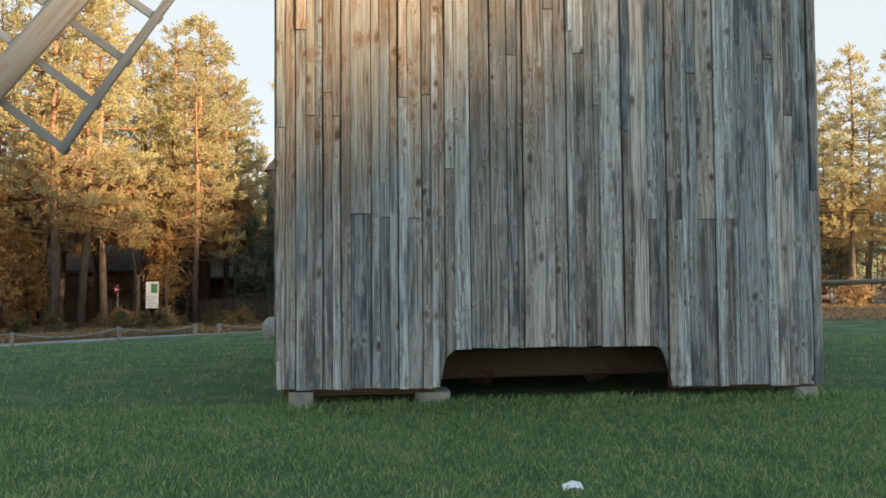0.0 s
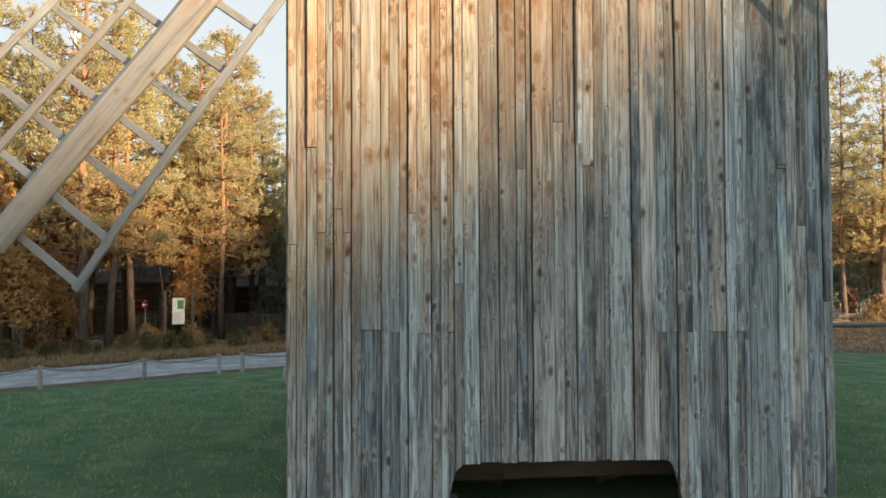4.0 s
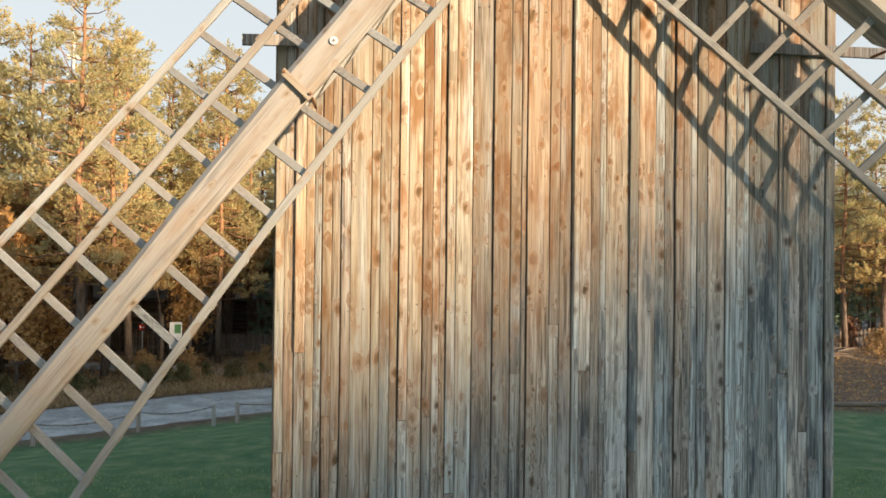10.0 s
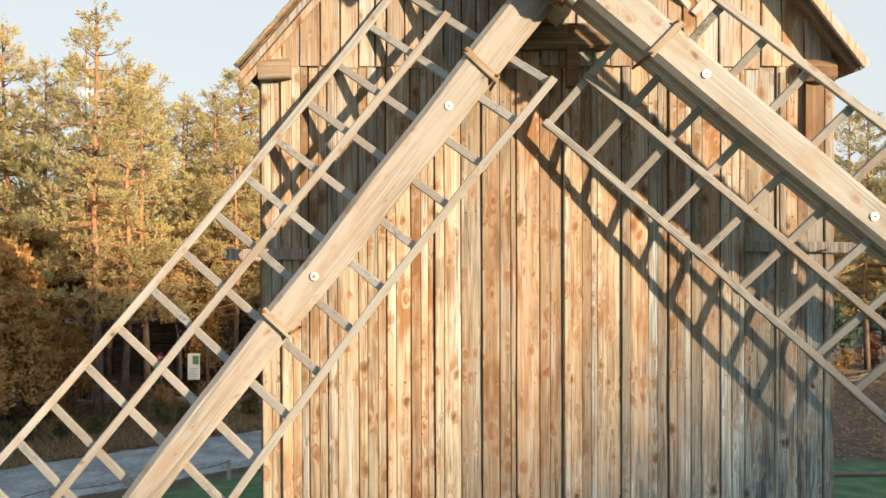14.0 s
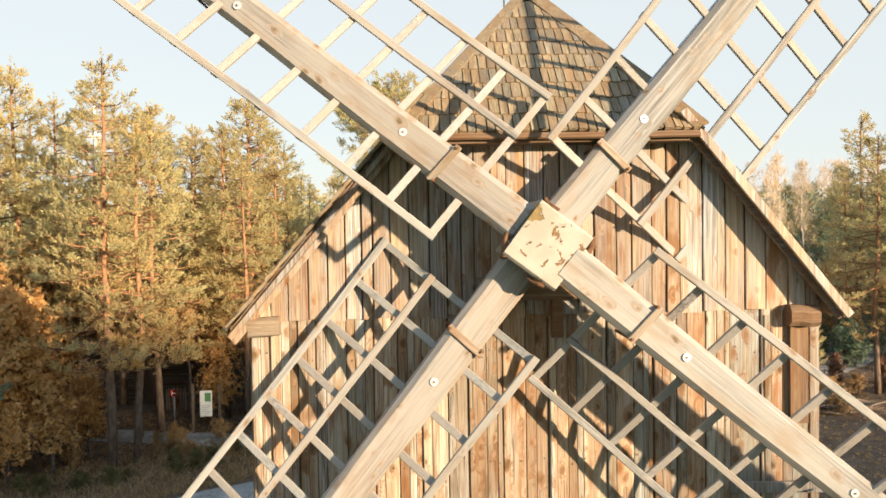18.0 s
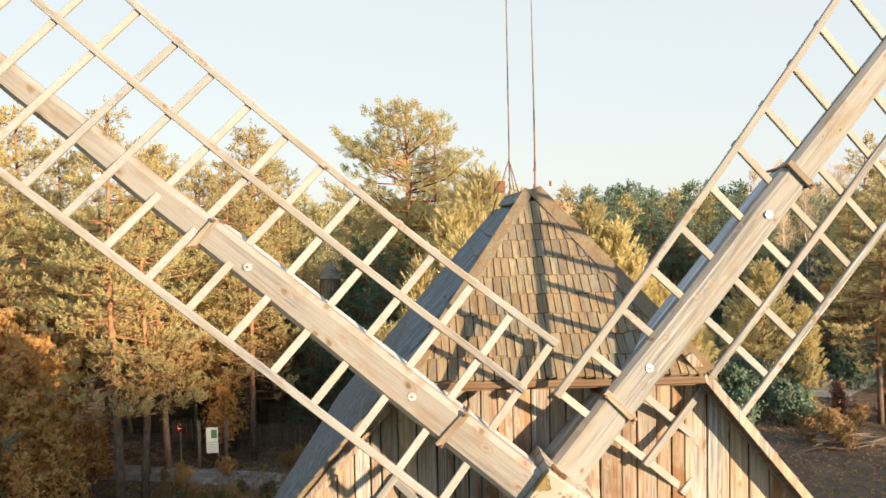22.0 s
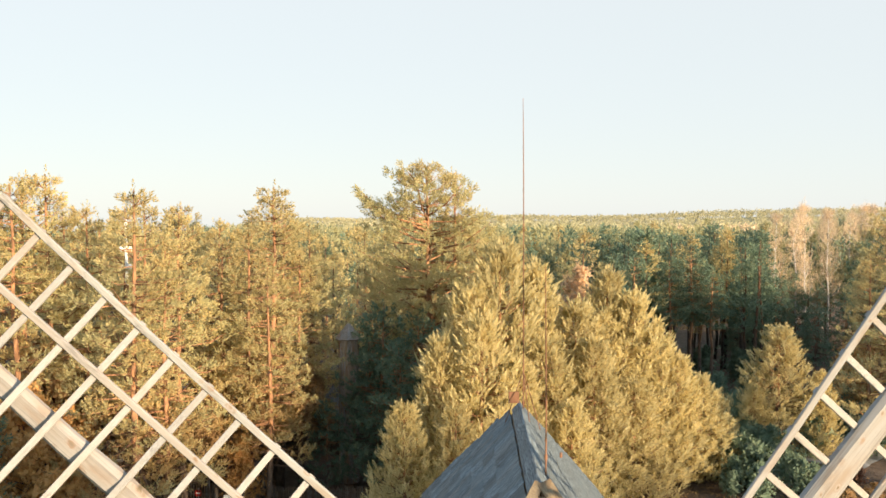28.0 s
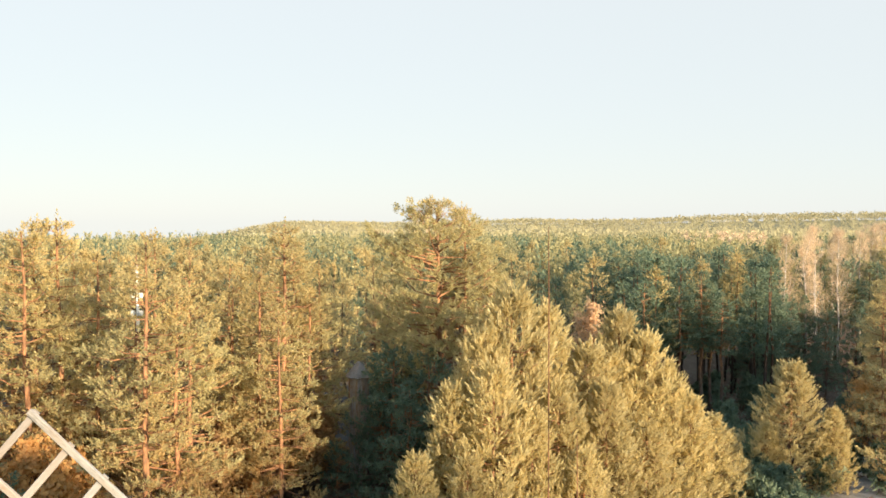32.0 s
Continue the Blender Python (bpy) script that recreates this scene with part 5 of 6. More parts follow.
# pines at the edge of the dirt track
for k, x, y, h in ((2, 22.2, 32.6, 13.2), (1, 23.7, 31.6, 13.4), (2, 26.4, 30.8, 14.2), (1, 30.5, 40.5, 13.6), (0, 26.3, 43.4, 12.4), (3, 28.0, 45.0, 16.2), (2, 34.5, 42.0, 14.0), (0, 38.0, 36.0, 15.0), (1, 31.5, 46.5, 13.0),
                   (2, 33.5, 48.0, 14.0), (3, 30.5, 51.5, 13.0), (0, 29.0, 27.0, 13.4), (3, 39.0, 32.0, 14.0), (1, 40.5, 29.0, 14.5)):
    plant(tall[k], x, y, h, 15.0, group="pines beside the dirt track")
for k, (x, y, h) in enumerate(((-17.2, 24.0, 7.0), (-18.6, 25.0, 8.0), (-19.6, 22.8, 6.4), (-22.0, 22.6, 7.2), (-17.6, 23.6, 6.2), (-20.8, 24.6, 7.6), (-23.6, 24.2, 7.8), (-17.8, 27.4, 6.6), (-25.4, 22.4, 7.0), (-11.0, 31.0, 4.4), (27.0, 47.0, 6.0), (31.5, 54.0, 7.0), (35.0, 50.5, 6.4), (28.0, 33.6, 4.4), (33.0, 37.4, 5.0))):
    plant(autumn[k % 2], x, y, h, 7.0, group="autumn trees")
for k, (x, y, h) in enumerate(((-14.0, 29.0, 6.8), (-12.6, 31.8, 6.4), (-10.6, 33.6, 6.6), (-16.2, 30.6, 7.2), (-18.6, 29.4, 7.4), (-13.4, 34.4, 7.0), (-8.4, 35.6, 6.4), (-21.0, 30.6, 7.4))):
    plant(open_autumn[k % 2], x, y, h, 7.0, group="autumn trees")
rng = random.Random(21)
for k in range(16):
    f = k / 15
    x, y = -15.5 + 10.2 * f + rng.uniform(-0.5, 0.5), 20.6 + 6.0 * f + rng.uniform(-0.2, 1.6)
    plant(shrub[k % 2], x, y, rng.uniform(0.35, 0.8), 1.3, group="low shrubs along the path")
for k in range(36):
    x = -24.0 + 20.0 * rng.random()
    y = 25.4 + 0.32 * (x + 15) + rng.uniform(-1.6, 3.2)
    plant(undergrowth[k % 2], x, y, rng.uniform(0.4, 0.9), 1.8, group="brown undergrowth under the pines")
for k in range(26):
    x, y = rng.uniform(13.5, 19.5), rng.uniform(33.0, 42.0)
    plant(juniper[k % 2], x, y, rng.uniform(1.2, 2.6), 2.2, group="juniper bushes")
for k in range(48):
    y = rng.uniform(41.0, 66.0)
    x = rng.uniform(0.26, 0.58) * (y + 7.0)
    plant(juniper[k % 2], x, y, rng.uniform(1.2, 3.0), 2.2, group="juniper bushes")
for k in range(22):
    y = rng.uniform(60.0, 70.0)
    plant(juniper[k % 2], rng.uniform(0.17, 0.42) * (y + 7.3), y, rng.uniform(1.6, 3.2), 2.2, group="juniper bushes")
for k in range(14):
    plant(undergrowth[k % 2], rng.uniform(16.0, 30.0), rng.uniform(28.0, 34.0), rng.uniform(0.6, 1.3), 1.8, group="brown undergrowth")
for k, (x, y, h) in enumerate(((-15.4, 23.4, 4.6), (-16.6, 22.4, 4.0), (-15.0, 25.6, 3.6))):
    plant(autumn[k % 2], x, y, h, 7.0, group="autumn trees", girth=1.15)
plant(yellow, -16.0, 28.8, 1.8, 1.6)
for x, y in ((22.9, 33.3), (21.4, 35.4)):
    plant(russet, x, y, 1.7, 2.2, group="russet bushes")
for k, (x, y, h) in enumerate(((35.2, 79, 16.2), (37.3, 79, 16.6), (38.8, 80, 17.1), (43.3, 84, 16.7), (48.8, 90, 17.0), (51.2, 92, 17.2), (54.2, 95, 17.4), (46.4, 92, 16.4), (53.0, 88, 17.0), (56.5, 92, 17.8), (50.0, 98, 16.8))):
    plant(birch[k % 3], x, y, h * 0.95, 18.0, group="bare birches at the wood's edge")

# the wood beyond
rng = random.Random(33)
placed = []


def clear_of(x, y):
    if y < 47 and -34 < x < 42:
        return False
    lane = (11 < x - 0.12 * (y - 36) and y < 57 and x < 60) or (32 < x < 58 and y < 82) or (y < 80 and 0.385 < (x + 1.0) / (y + 7.3) < 0.56)
    return not lane


for x, y, h in ((-11.3, 60, 14.2), (-8.6, 66, 14.6), (-6.5, 57, 12.8), (-13.5, 56, 14.0), (-4.0, 62, 13.4), (-10.0, 73, 15.0), (-6.0, 71, 14.4), (-9.6, 54, 13.0)):
    plant(mids[0], x, y, h, 14.5, group="pine wood", rng=rng)
    placed.append((x, y))
while len(placed) < 204:
    x, y = rng.uniform(-80, 95), rng.uniform(44, 130)
    if abs(x) > 14 + 0.72 * (y + 7) or not clear_of(x, y) or any((x - a) ** 2 + (y - b) ** 2 < 7.0 for a, b in placed):
        continue
    placed.append((x, y))
    # right of the middle most pines get the needles with shade in their colour
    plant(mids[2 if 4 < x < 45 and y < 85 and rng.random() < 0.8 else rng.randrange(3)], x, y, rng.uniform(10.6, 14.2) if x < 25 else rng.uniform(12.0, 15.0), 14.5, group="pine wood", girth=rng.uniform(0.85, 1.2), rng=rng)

# edge of the wood behind the clearing, its shade put into the needle colour
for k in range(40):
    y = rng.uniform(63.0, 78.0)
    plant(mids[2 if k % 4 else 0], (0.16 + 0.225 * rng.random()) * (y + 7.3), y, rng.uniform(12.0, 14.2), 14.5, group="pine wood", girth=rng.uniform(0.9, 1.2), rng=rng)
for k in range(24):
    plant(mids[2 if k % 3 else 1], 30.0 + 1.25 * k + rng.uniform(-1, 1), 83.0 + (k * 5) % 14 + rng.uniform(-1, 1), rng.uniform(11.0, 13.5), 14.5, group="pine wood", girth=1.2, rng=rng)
edge_pine = tree_thing("pine_tree", 64, NEEDLE_SHADE, PINE_BARK, "slim pine with a bare orange trunk at the wood's edge", "tree", height=12.6, bare=0.5, radius=1.9, gap=0.42, limbs_at=4, shoot=0.4, girth=0.15, blades=6, broad=0.035, trunk_r=0.17)
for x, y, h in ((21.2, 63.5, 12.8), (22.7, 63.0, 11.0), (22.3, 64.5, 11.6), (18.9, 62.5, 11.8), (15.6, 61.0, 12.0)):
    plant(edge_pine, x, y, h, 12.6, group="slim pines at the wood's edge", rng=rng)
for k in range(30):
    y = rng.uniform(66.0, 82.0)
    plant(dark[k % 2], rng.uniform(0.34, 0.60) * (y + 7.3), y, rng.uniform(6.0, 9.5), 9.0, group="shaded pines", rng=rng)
# unseen pines to the right, added to cast shade on the wood's edge
for k in range(26):
    plant(dark[k % 2], 44 + 1.3 * k + rng.uniform(-2, 2), 25 + (k * 9) % 24 + rng.uniform(-2, 2), rng.uniform(12.5, 15.5), 9.0, group="shaded pines", rng=rng, girth=0.75)
# more unseen pines beside the forest track, added to shade the clearing
for k in range(30):
    plant(mids[k % 3], 46 + 1.2 * k + rng.uniform(-2, 2), 26 + (k * 7) % 22 + rng.uniform(-2, 2), rng.uniform(13, 16), 14.5, group="pine wood", girth=1.2, rng=rng)
nr = np.random.default_rng(44)


def far_wood(count, near, far, size, blades, tufts, mat, name, label, half=0.62, ahead=0.0, wide=1.9):
    """Far pines, joined: pointed crowns of small upright shoots."""
    dist = near + (far - near) * nr.uniform(0, 1, count) ** 1.25
    ang = ahead + nr.uniform(-half, half, count)
    xs_, ys_ = np.sin(ang) * dist, np.cos(ang) * dist
    hs = nr.uniform(9.5, 13.5, count) + 1.2 * np.sin(xs_ * 0.02) * np.cos(ys_ * 0.013)
    gz = np.array([ground_z(a, b) for a, b in zip(xs_, ys_)])
    f = nr.uniform(0, 1, (count, tufts)) ** 0.8
    rad = (wide * (1 - f) ** 0.7 + 0.08) * nr.uniform(0.45, 1.0, f.shape)
    a = nr.uniform(0, 6.283, f.shape)
    c = np.stack([xs_[:, None] + rad * np.cos(a), ys_[:, None] + rad * np.sin(a), gz[:, None] + hs[:, None] * (0.42 + 0.58 * f)], -1).reshape(-1, 3)
    w = np.stack([0.45 * np.cos(a), 0.45 * np.sin(a), np.ones_like(a)], -1).reshape(-1, 3)
    v, q = shoot_arrays(c, w, size, size * 0.36, blades, size * 0.14, nr)
    ob = new(name, quick_mesh(name, v, q, mat))
    tagged(ob, label, "forest", "", "stuff")


far_wood(2300, 100, 420, 1.3, 4, 22, NEEDLE_FAR, "far_forest", "sunlit pine forest reaching towards the horizon")
far_wood(1100, 95, 420, 1.3, 4, 22, NEEDLE_SHADE, "far_forest", "darker pines within the forest")
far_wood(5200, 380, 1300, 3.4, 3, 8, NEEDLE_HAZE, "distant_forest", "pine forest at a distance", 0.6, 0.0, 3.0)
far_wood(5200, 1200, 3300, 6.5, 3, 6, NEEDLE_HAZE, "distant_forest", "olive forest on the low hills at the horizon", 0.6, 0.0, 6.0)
far_wood(150, 300, 480, 2.0, 4, 14, TWIG, "bare_grove", "bare pinkish birch grove within the forest", 0.05, 0.33)
far_wood(160, 600, 900, 3.0, 4, 10, TWIG, "bare_grove", "bare pinkish birch grove on the far slope", 0.08, -0.03)

# the trees that stand behind the viewer and shade the lawn
SHADE = "tall dense spruce standing behind the lawn"
spruce = tree_thing("spruce_tree", 120, NEEDLE_SHADE, GREY_BARK, SHADE, "tree", height=14.0, bare=0.03, radius=3.1, gap=0.5, limbs_at=7, shoot=0.9, girth=0.5, blades=6, broad=0.17, style="young", limbs=False, trunk_r=0.12, per_twig=1, twig_step=0.9)
rng = random.Random(8)
for x, h in SHADE_ROW:
    plant(spruce, x, -75.0 + rng.uniform(-1, 1), h + 1.25, 14.0, group="spruces behind the lawn", rng=rng, girth=0.62)
for tree in (*tall, *young, *dark, wide, edge_pine, *mids, *autumn, *open_autumn, *shrub, *undergrowth, russet, russet_tree, *birch, *juniper, yellow, spruce):
    for ob in list(tree.children_recursive) + [tree]:
        bpy.data.objects.remove(ob)

# ---- fences ----
def low_fence():
    pts = [(-14.6, 11.4), (-10.7, 14.0), (-8.5, 15.5), (-6.6, 16.3), (-6.0, 16.7), (-3.4, 18.6)]
    fence = thing("low_fence", (-10.7, 14.0, ground_z(-10.7, 14.0)), "low fence of grey posts and a sagging rail", "fence")
    o = Vector(fence.matrix_basis.translation)
    tops = []
    for x, y in pts:
        z = ground_z(x, y)
        part("fence_post", rod([Vector((x, y, z - 0.2)) - o, Vector((x + 0.01, y, z + 0.3)) - o, Vector((x, y, z + 0.62)) - o], [0.065, 0.06, 0.055], 8), FENCE, fence, "grey round post")
        tops.append(Vector((x, y, z + 0.57)))
    for k, (a, b) in enumerate(zip(tops, tops[1:])):
        if k == 3:
            continue
        mids_ = [a.lerp(b, t) - Vector((0, 0, 0.16 * (1 - (2 * t - 1) ** 2) * min(1.0, (b - a).length / 2.6))) - o for t in (0, 0.17, 0.33, 0.5, 0.67, 0.83, 1)]
        part("fence_rail", rod(mids_, [0.026] * 7, 6), FENCE, fence)


low_fence()
rail = thing("log_rail", (8.5, 10.4, 0), "dark horizontal log rail on posts beyond the lawn", "fence")
part("log", rod([(-3.0, 0, 1.02), (-1.0, 0.02, 1.05), (1.2, -0.01, 1.04), (3.4, 0.02, 1.08), (6.5, 0, 1.06)], [0.055, 0.06, 0.062, 0.055, 0.05], 9), LOG, rail)
for x in (-2.7, 5.9):
    part("post", rod([(x, 0.08, -0.3), (x, 0.08, 1.12)], [0.07, 0.065], 8), LOG, rail)


def picket_fence(a, b, height, gap, mat, label):
    a, b = Vector((*a, 0)), Vector((*b, 0))
    length, run = (b - a).length, (b - a).normalized()
    z = min(ground_z(a.x, a.y), ground_z(b.x, b.y))
    fence = thing("picket_fence", (a.x, a.y, z), label, "fence")
    rng = random.Random(int(a.x * 10))
    for k in range(int(length / gap)):
        p = run * (k * gap)
        h = height * rng.uniform(0.92, 1.06)
        part("picket", plank(p + Vector((0, 0, 0.05)), p + Vector((rng.uniform(-0.02, 0.02), 0, h)), gap * 0.62, 0.02, run, 1, 0.0, 0.004, 0.9), mat, fence)
    for f in (0.3, 0.78):
        part("rail", plank(Vector((0, 0.03, height * f)), run * length + Vector((0, 0.03, height * f)), 0.07, 0.04, (0, 0, 1), 2), mat, fence)


picket_fence((-24, 30.4), (-17.2, 30.9), 1.25, 0.14, GABLE, "sunlit brown picket fence under the pines")
picket_fence((-14.7, 34.7), (-13.0, 34.5), 1.2, 0.15, GABLE, "short brown picket fence before the log house")
picket_fence((-10.2, 33.4), (-3.4, 33.0), 1.25, 0.13, LOG, "dark picket fence beside the log house")
picket_fence((23.5, 35.2), (25.9, 34.2), 1.05, 0.2, GABLE, "brown picket fence beyond the dirt track")

# ---- house, shed and signs under the pines ----
def log_house(x, y, w, d, eaves, ridge_h, turn, label):
    house = thing("log_house", pose(x, y, ground_z(x, y) - 0.1, 0, 0, turn), label, "house")
    logs = int(eaves / 0.22)
    for n in range(logs):
        z = 0.12 + n * 0.22
        part("log", rod([(-w / 2 - 0.15, -d / 2, z), (0, -d / 2 - 0.01, z), (w / 2 + 0.15, -d / 2, z)], [0.115, 0.12, 0.11], 7), LOG, house)
        part("log", rod([(w / 2, -d / 2 - 0.15, z + 0.1), (w / 2, d / 2 + 0.15, z + 0.1)], [0.115, 0.11], 7), LOG, house)
        part("log", rod([(-w / 2, -d / 2 - 0.15, z + 0.1), (-w / 2, d / 2 + 0.15, z + 0.1)], [0.115, 0.11], 7), LOG, house)
    part("rear_wall", block((-w / 2, d / 2 - 0.1, 0), (w / 2, d / 2, eaves)), LOG, house)
    for s in (-1, 1):
        a = [(-w / 2 - 0.5, s * (d / 2 + 0.55), eaves - 0.25), (w / 2 + 0.5, s * (d / 2 + 0.55), eaves - 0.25), (w / 2 + 0.5, 0, ridge_h), (-w / 2 - 0.5, 0, ridge_h)]
        lows = [(p[0], p[1], p[2] - 0.08) for p in a]
        slab = (a + lows, [(0, 1, 2, 3), (7, 6, 5, 4), (0, 4, 5, 1), (1, 5, 6, 2), (2, 6, 7, 3), (3, 7, 4, 0)])
        roof_part = part("roof_slope", slab, ROOF_FAR, house, "old grey board roof")
        for n in range(int(w / 0.35)):
            px = -w / 2 - 0.3 + n * 0.35
            part("roof_board", plank((px, s * (d / 2 + 0.57), eaves - 0.235), (px, 0.02 * s, ridge_h + 0.03), 0.31, 0.03, (1, 0, 0), 1, 0.004), ROOF_FAR, roof_part)
    for s in (-1, 1):
        gv_ = [(s * w / 2, -d / 2, eaves), (s * w / 2, d / 2, eaves), (s * w / 2, 0, ridge_h - 0.1), (s * (w / 2 - 0.05), -d / 2, eaves), (s * (w / 2 - 0.05), d / 2, eaves), (s * (w / 2 - 0.05), 0, ridge_h - 0.1)]
        part("gable", (gv_, [(0, 1, 2), (5, 4, 3), (0, 3, 4, 1), (1, 4, 5, 2), (2, 5, 3, 0)]), LOG, house)
    door = part("door", block((-0.5, -d / 2 - 0.16, 0.0), (0.5, -d / 2 - 0.1, 1.95)), DARK_IN, house, "dark plank door")
    part("handle", rod([(0.38, -d / 2 - 0.2, 1.0), (0.38, -d / 2 - 0.2, 1.15)], [0.015, 0.015], 6), IRON, door)
    return house


log_house(-16.9, 40.8, 9.6, 5.4, 3.3, 5.4, -2, "low dark log house with a grey board roof under the pines")
log_house(-8.6, 47.2, 8.4, 5.0, 3.1, 5.8, 4, "dark log house with a pale weathered roof behind the pines")

hut = thing("wooden_turret", (-6.55, 38.0, ground_z(-6.55, 38.0)), "small timber turret with a pale pyramid roof among the pines", "building")
for a in np.arange(0, 6.28, 0.45):
    part("board", plank((0.55 * math.cos(a), 0.55 * math.sin(a), 0), (0.55 * math.cos(a), 0.55 * math.sin(a), 8.35), 0.26, 0.05, (-math.sin(a), math.cos(a), 0), 2), GABLE, hut)
part("roof", rod([(0, 0, 8.3), (0, 0, 8.36), (0, 0, 9.2)], [0.74, 0.78, 0.08], 8), FENCE, hut, "pale pyramid roof")

board_at = Vector((-11.2, 29.6, ground_z(-11.2, 29.6)))
info = thing("notice_board", board_at, "white notice board with a green picture on two dark posts", "sign")
for x in (-0.62, 0.62):
    part("post", plank((x, 0, -0.2), (x, 0, 2.35), 0.12, 0.12, (1, 0, 0), 2), LOG, info)
panel = part("panel", block((-0.29, -0.05, 0.82), (0.27, -0.02, 2.02), 0.008), WHITE, info, "white printed panel")
part("picture", block((-0.06, -0.056, 1.52), (0.22, -0.051, 1.92), 0.001), GREEN_PRINT, panel)
for k in range(6):
    part("text_bar", block((-0.24, -0.056, 0.86 + k * 0.09), (0.04 + 0.16 * (k % 3) / 2, -0.051, 0.89 + k * 0.09), 0.001), plain("grey_print", (0.45, 0.46, 0.45), 0.6, vary=0.1) if k == 0 else bpy.data.materials["grey_print"], panel)
stop = thing("warning_sign", (-13.1, 30.9, ground_z(-13.1, 30.9)), "small red sign with a white bar on a thin post", "sign")
part("post", rod([(0, 0, -0.1), (0, 0, 1.9)], [0.03, 0.03], 8), STEEL, stop)
disc = part("disc", block((-0.14, -0.06, 1.52), (0.14, -0.035, 1.80), 0.02), RED, stop, "red panel")
part("bar", block((-0.10, -0.066, 1.63), (0.10, -0.061, 1.69), 0.001), WHITE, disc)

# ---- utility pole among the pines ----
px, py = -15.6, 28.7
pole = thing("utility_pole", (px, py, ground_z(px, py)), "slender brown pole with white insulators among the pines", "pole")
part("mast", rod([(0, 0, -0.3), (0.05, 0, 5), (0.06, 0, 10), (0.05, 0, 12.0)], [0.13, 0.11, 0.09, 0.08], 10), PINE_BARK, pole)
part("upper_mast", rod([(0.05, 0, 11.9), (0.04, 0, 13.5), (0.02, 0, 15.0)], [0.075, 0.07, 0.055], 10), WHITE, pole, "white upper mast")
for z in (12.85, 13.65):
    arm = part("cross_arm", plank((-0.22, 0, z), (0.3, 0, z), 0.07, 0.06, (0, 0, 1), 1), WHITE, pole)
    for x in (-0.16, 0.22):
        part("insulator", rod([(x, -0.06, z - 0.1), (x, -0.06, z), (x, -0.06, z + 0.12)], [0.085, 0.105, 0.08], 8), WHITE, arm, "white insulator")

# ---- small things on the lawn ----
paper = thing("scrap_of_paper", (-0.62, -2.95, 0.012), "crumpled white scrap of paper on the grass", "litter")
part("sheet", ([(-0.06, -0.02, 0), (-0.01, -0.035, 0.02), (0.06, -0.01, 0.0), (0.05, 0.03, 0.03), (0.0, 0.015, 0.045), (-0.055, 0.035, 0.02), (-0.06, -0.02, -0.004), (0.06, -0.01, -0.004), (0.0, 0.03, -0.004)],
               [(0, 1, 4), (1, 2, 3, 4), (0, 4, 5), (4, 3, 8), (5, 4, 8), (0, 5, 8, 6), (6, 8, 7), (2, 7, 8, 3), (0, 6, 7, 2, 1)]), WHITE, paper)
bag = thing("boulder", (-3.62, 9.4, ground_z(-3.62, 9.4)), "dull grey rounded boulder on the lawn", "boulder")
bm = bmesh.new()
bmesh.ops.create_icosphere(bm, subdivisions=3, radius=0.24)
for v in bm.verts:
    v.co *= 1 + 0.22 * noise.noise(v.co * 3.0)
    v.co.z = v.co.z * 1.1 + 0.2
part("stone", bm, DULL, bag)
rng = random.Random(17)
pile = thing("branch_pile", (18.3, 28.6, ground_z(18.3, 28.6)), "pile of brown cut branches beside the dirt track", "branches")
for k in range(60):
    a, l = rng.uniform(-0.5, 0.5), rng.uniform(0.8, 1.9)
    c = Vector((rng.uniform(-1.4, 1.4), rng.uniform(-0.6, 0.6), rng.uniform(0.05, 0.55)))
    d = Vector((math.cos(a) * l, math.sin(a) * l, rng.uniform(-0.15, 0.15)))
    part("branch", rod([c - d / 2, c + Vector((0, 0, 0.04)), c + d / 2], [0.03, 0.028, 0.012], 5), LOG, pile)

# ---- grass ----
def blade_arrays(c, size, blades, rng, slim):
    c = np.repeat(c, blades, 0) + rng.normal(0, size * 0.3, (len(c) * blades, 3)) * (1, 1, 0)
    w = rng.normal(0, 0.42, (len(c), 3)) * (1, 1, 0) + (0, 0, 1)
    w /= np.linalg.norm(w, axis=1, keepdims=True)
    length = size * rng.uniform(0.5, 1.3, (len(c), 1))
    side = np.cross(w, rng.normal(0, 1, (len(c), 3)))
    side *= length * slim / (np.linalg.norm(side, axis=1, keepdims=True) + 1e-9)
    droop = rng.normal(0, 0.2, (len(c), 3)) * (1, 1, 0) * length
    v = np.stack([c - side * 0.6, c + w * length * 0.55 - side, c + w * length + droop, c + w * length * 0.55 + side], 1).reshape(-1, 3)
    return v, np.arange(len(v)).reshape(-1, 4)



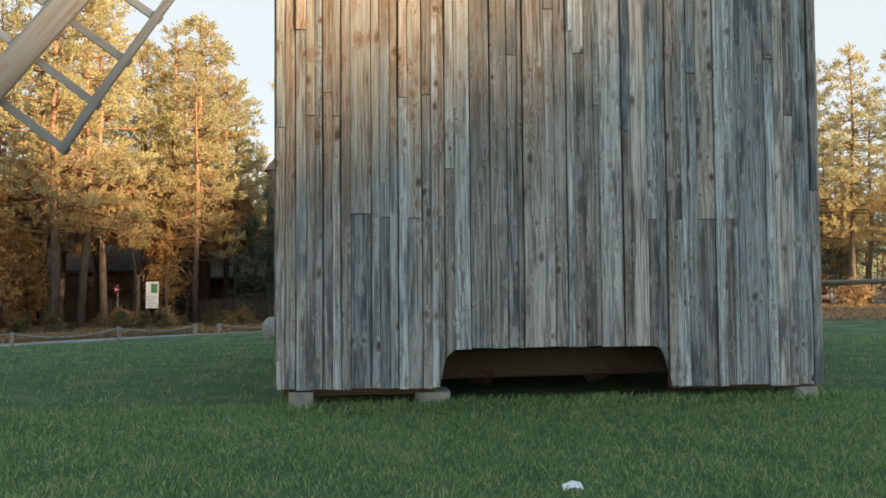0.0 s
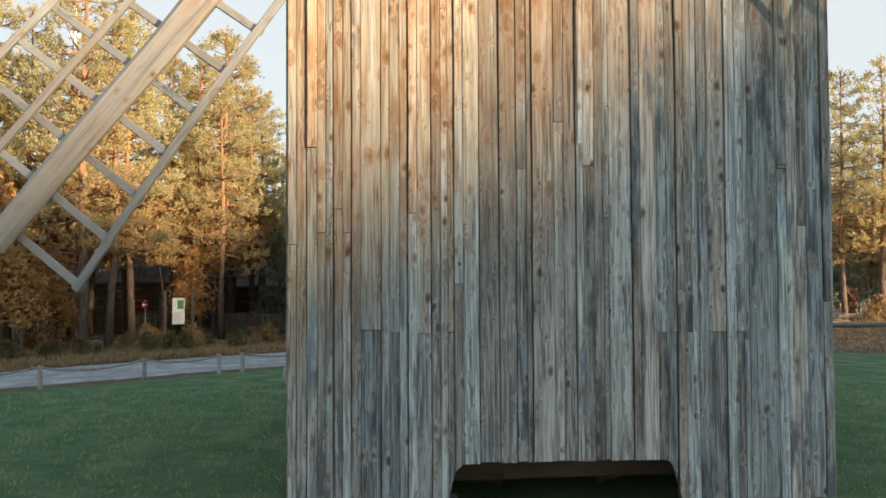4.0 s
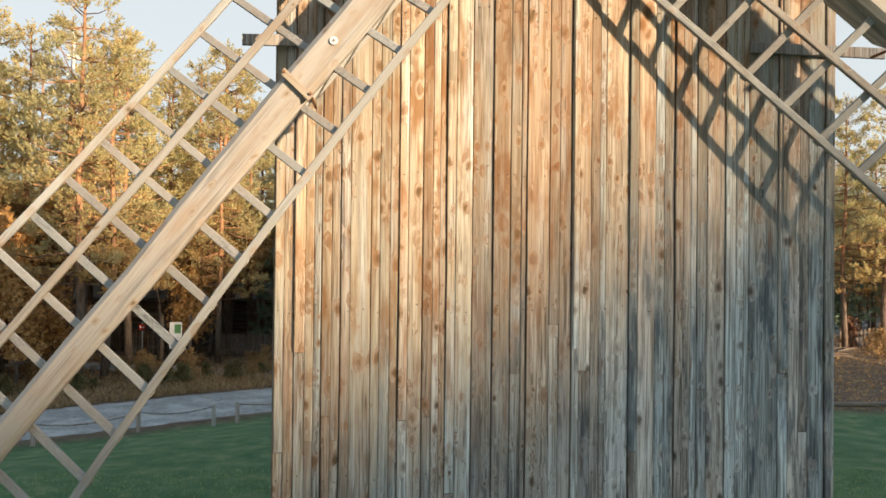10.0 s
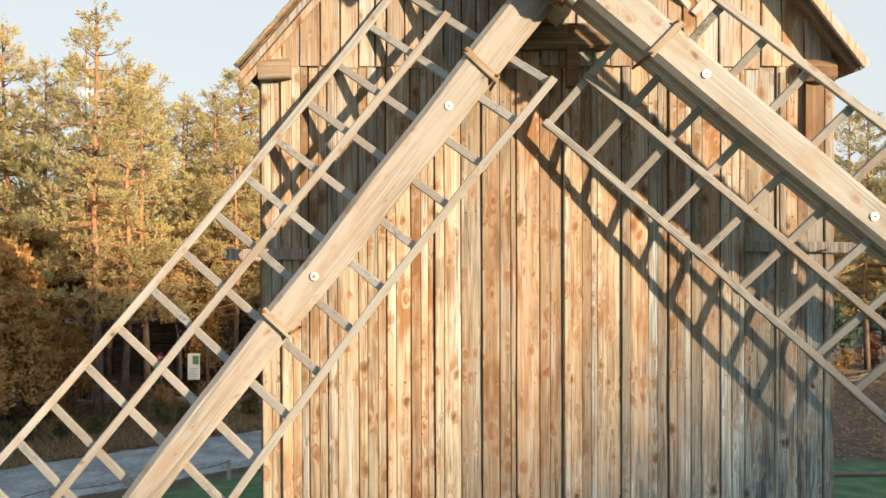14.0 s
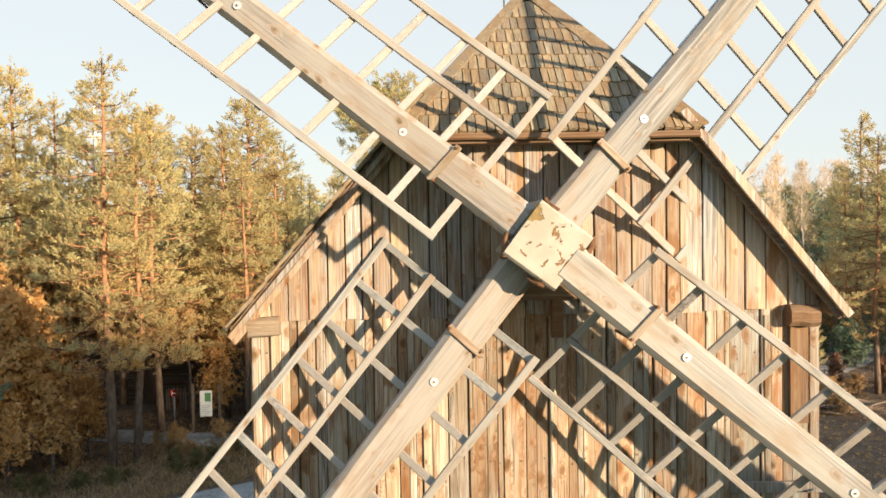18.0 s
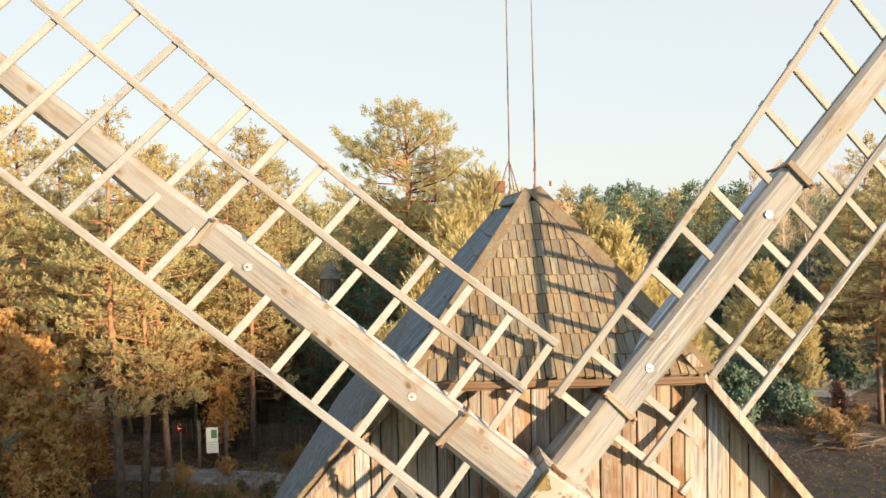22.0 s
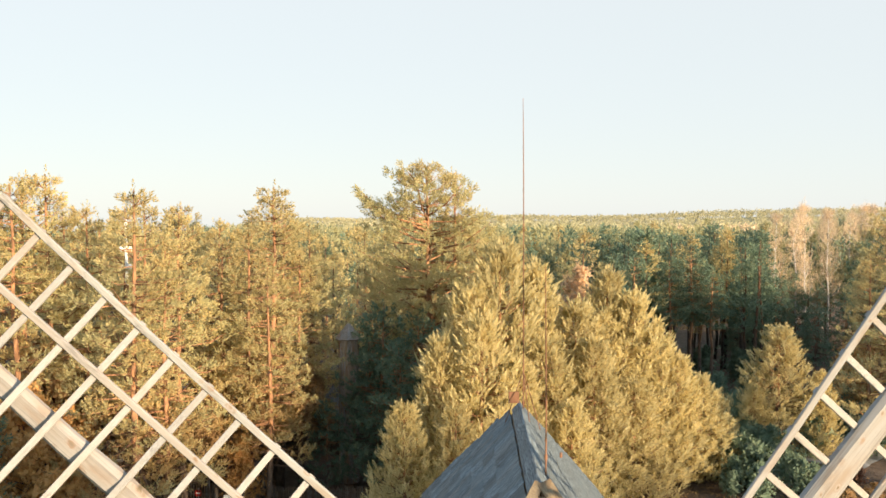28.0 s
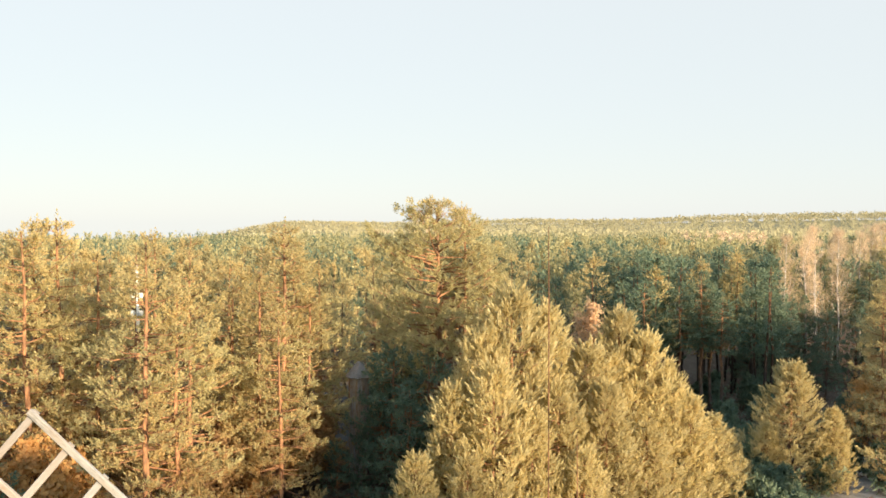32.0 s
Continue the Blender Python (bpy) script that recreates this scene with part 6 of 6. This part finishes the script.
def grass(name, count, x0, x1, y0, y1, size, label):
    g = np.random.default_rng(55 + count)
    xs_, ys_ = g.uniform(x0, x1, count), g.uniform(y0, y1, count)
    keep = ~((xs_ > -2.5) & (xs_ < 2.6) & (ys_ > 0.25) & (ys_ < 6.2))
    xs_, ys_ = xs_[keep], ys_[keep]
    c = np.stack([xs_, ys_, np.array([ground_z(a, b) for a, b in zip(xs_, ys_)]) - 0.01], -1)
    w = np.tile((0, 0, 1.0), (len(c), 1))
    v, q = blade_arrays(c, size, 4, g, 0.05)
    tagged(new(name, quick_mesh(name, v, q, BLADE)), label, "grass", "", "stuff")


def dry_strip(name, count, label):
    """Tan dry grass and weeds between the path and the trees."""
    g = np.random.default_rng(77)
    f = g.uniform(0, 1, count)
    off = 2.5 + 6.0 * g.uniform(0, 1, count) ** 1.4
    xs_, ys_ = -23.0 + 20.5 * f - 0.62 * off, 8.0 + 15.2 * f + 0.78 * off
    c = np.stack([xs_, ys_, np.array([ground_z(a, b) for a, b in zip(xs_, ys_)]) - 0.02], -1)
    v, q = blade_arrays(c, 0.26, 5, g, 0.05)
    tagged(new(name, quick_mesh(name, v, q, DRY)), label, "grass", "", "stuff")


def leaf_litter(name, count, x0, x1, y0, y1, label):
    """Fallen leaves lying loose on the bare earth."""
    g = np.random.default_rng(78)
    xs_, ys_ = g.uniform(x0, x1, count), g.uniform(y0, y1, count)
    c = np.stack([xs_, ys_, np.array([ground_z(a, b) for a, b in zip(xs_, ys_)])], -1)
    v, q = tuft_arrays(c, np.tile((0.0, 0.0, 1.0), (count, 1)), 0.13, 2, g, 1.0, 0.35)
    tagged(new(name, quick_mesh(name, v, q, UNDER)), label, "leaves", "", "stuff")


leaf_litter("fallen_leaves", 7000, 6.0, 27.0, 15.6, 36.0, "fallen brown leaves on the bare earth")
leaf_litter("fallen_leaves", 5000, -24.0, -3.0, 22.5, 34.0, "fallen brown leaves under the pines")
dry_strip("dry_grass", 6000, "tan dry grass and weeds beside the gravel path")
grass("grass", 36000, -5.2, 4.2, -4.8, 0.4, 0.055, "short green lawn grass")
grass("grass", 9000, -9.0, 9.0, 0.2, 9.0, 0.075, "short green lawn grass further off")
grass("tall_grass", 1900, -2.6, 2.8, -0.22, 0.5, 0.10, "longer grass growing along the foot of the mill")
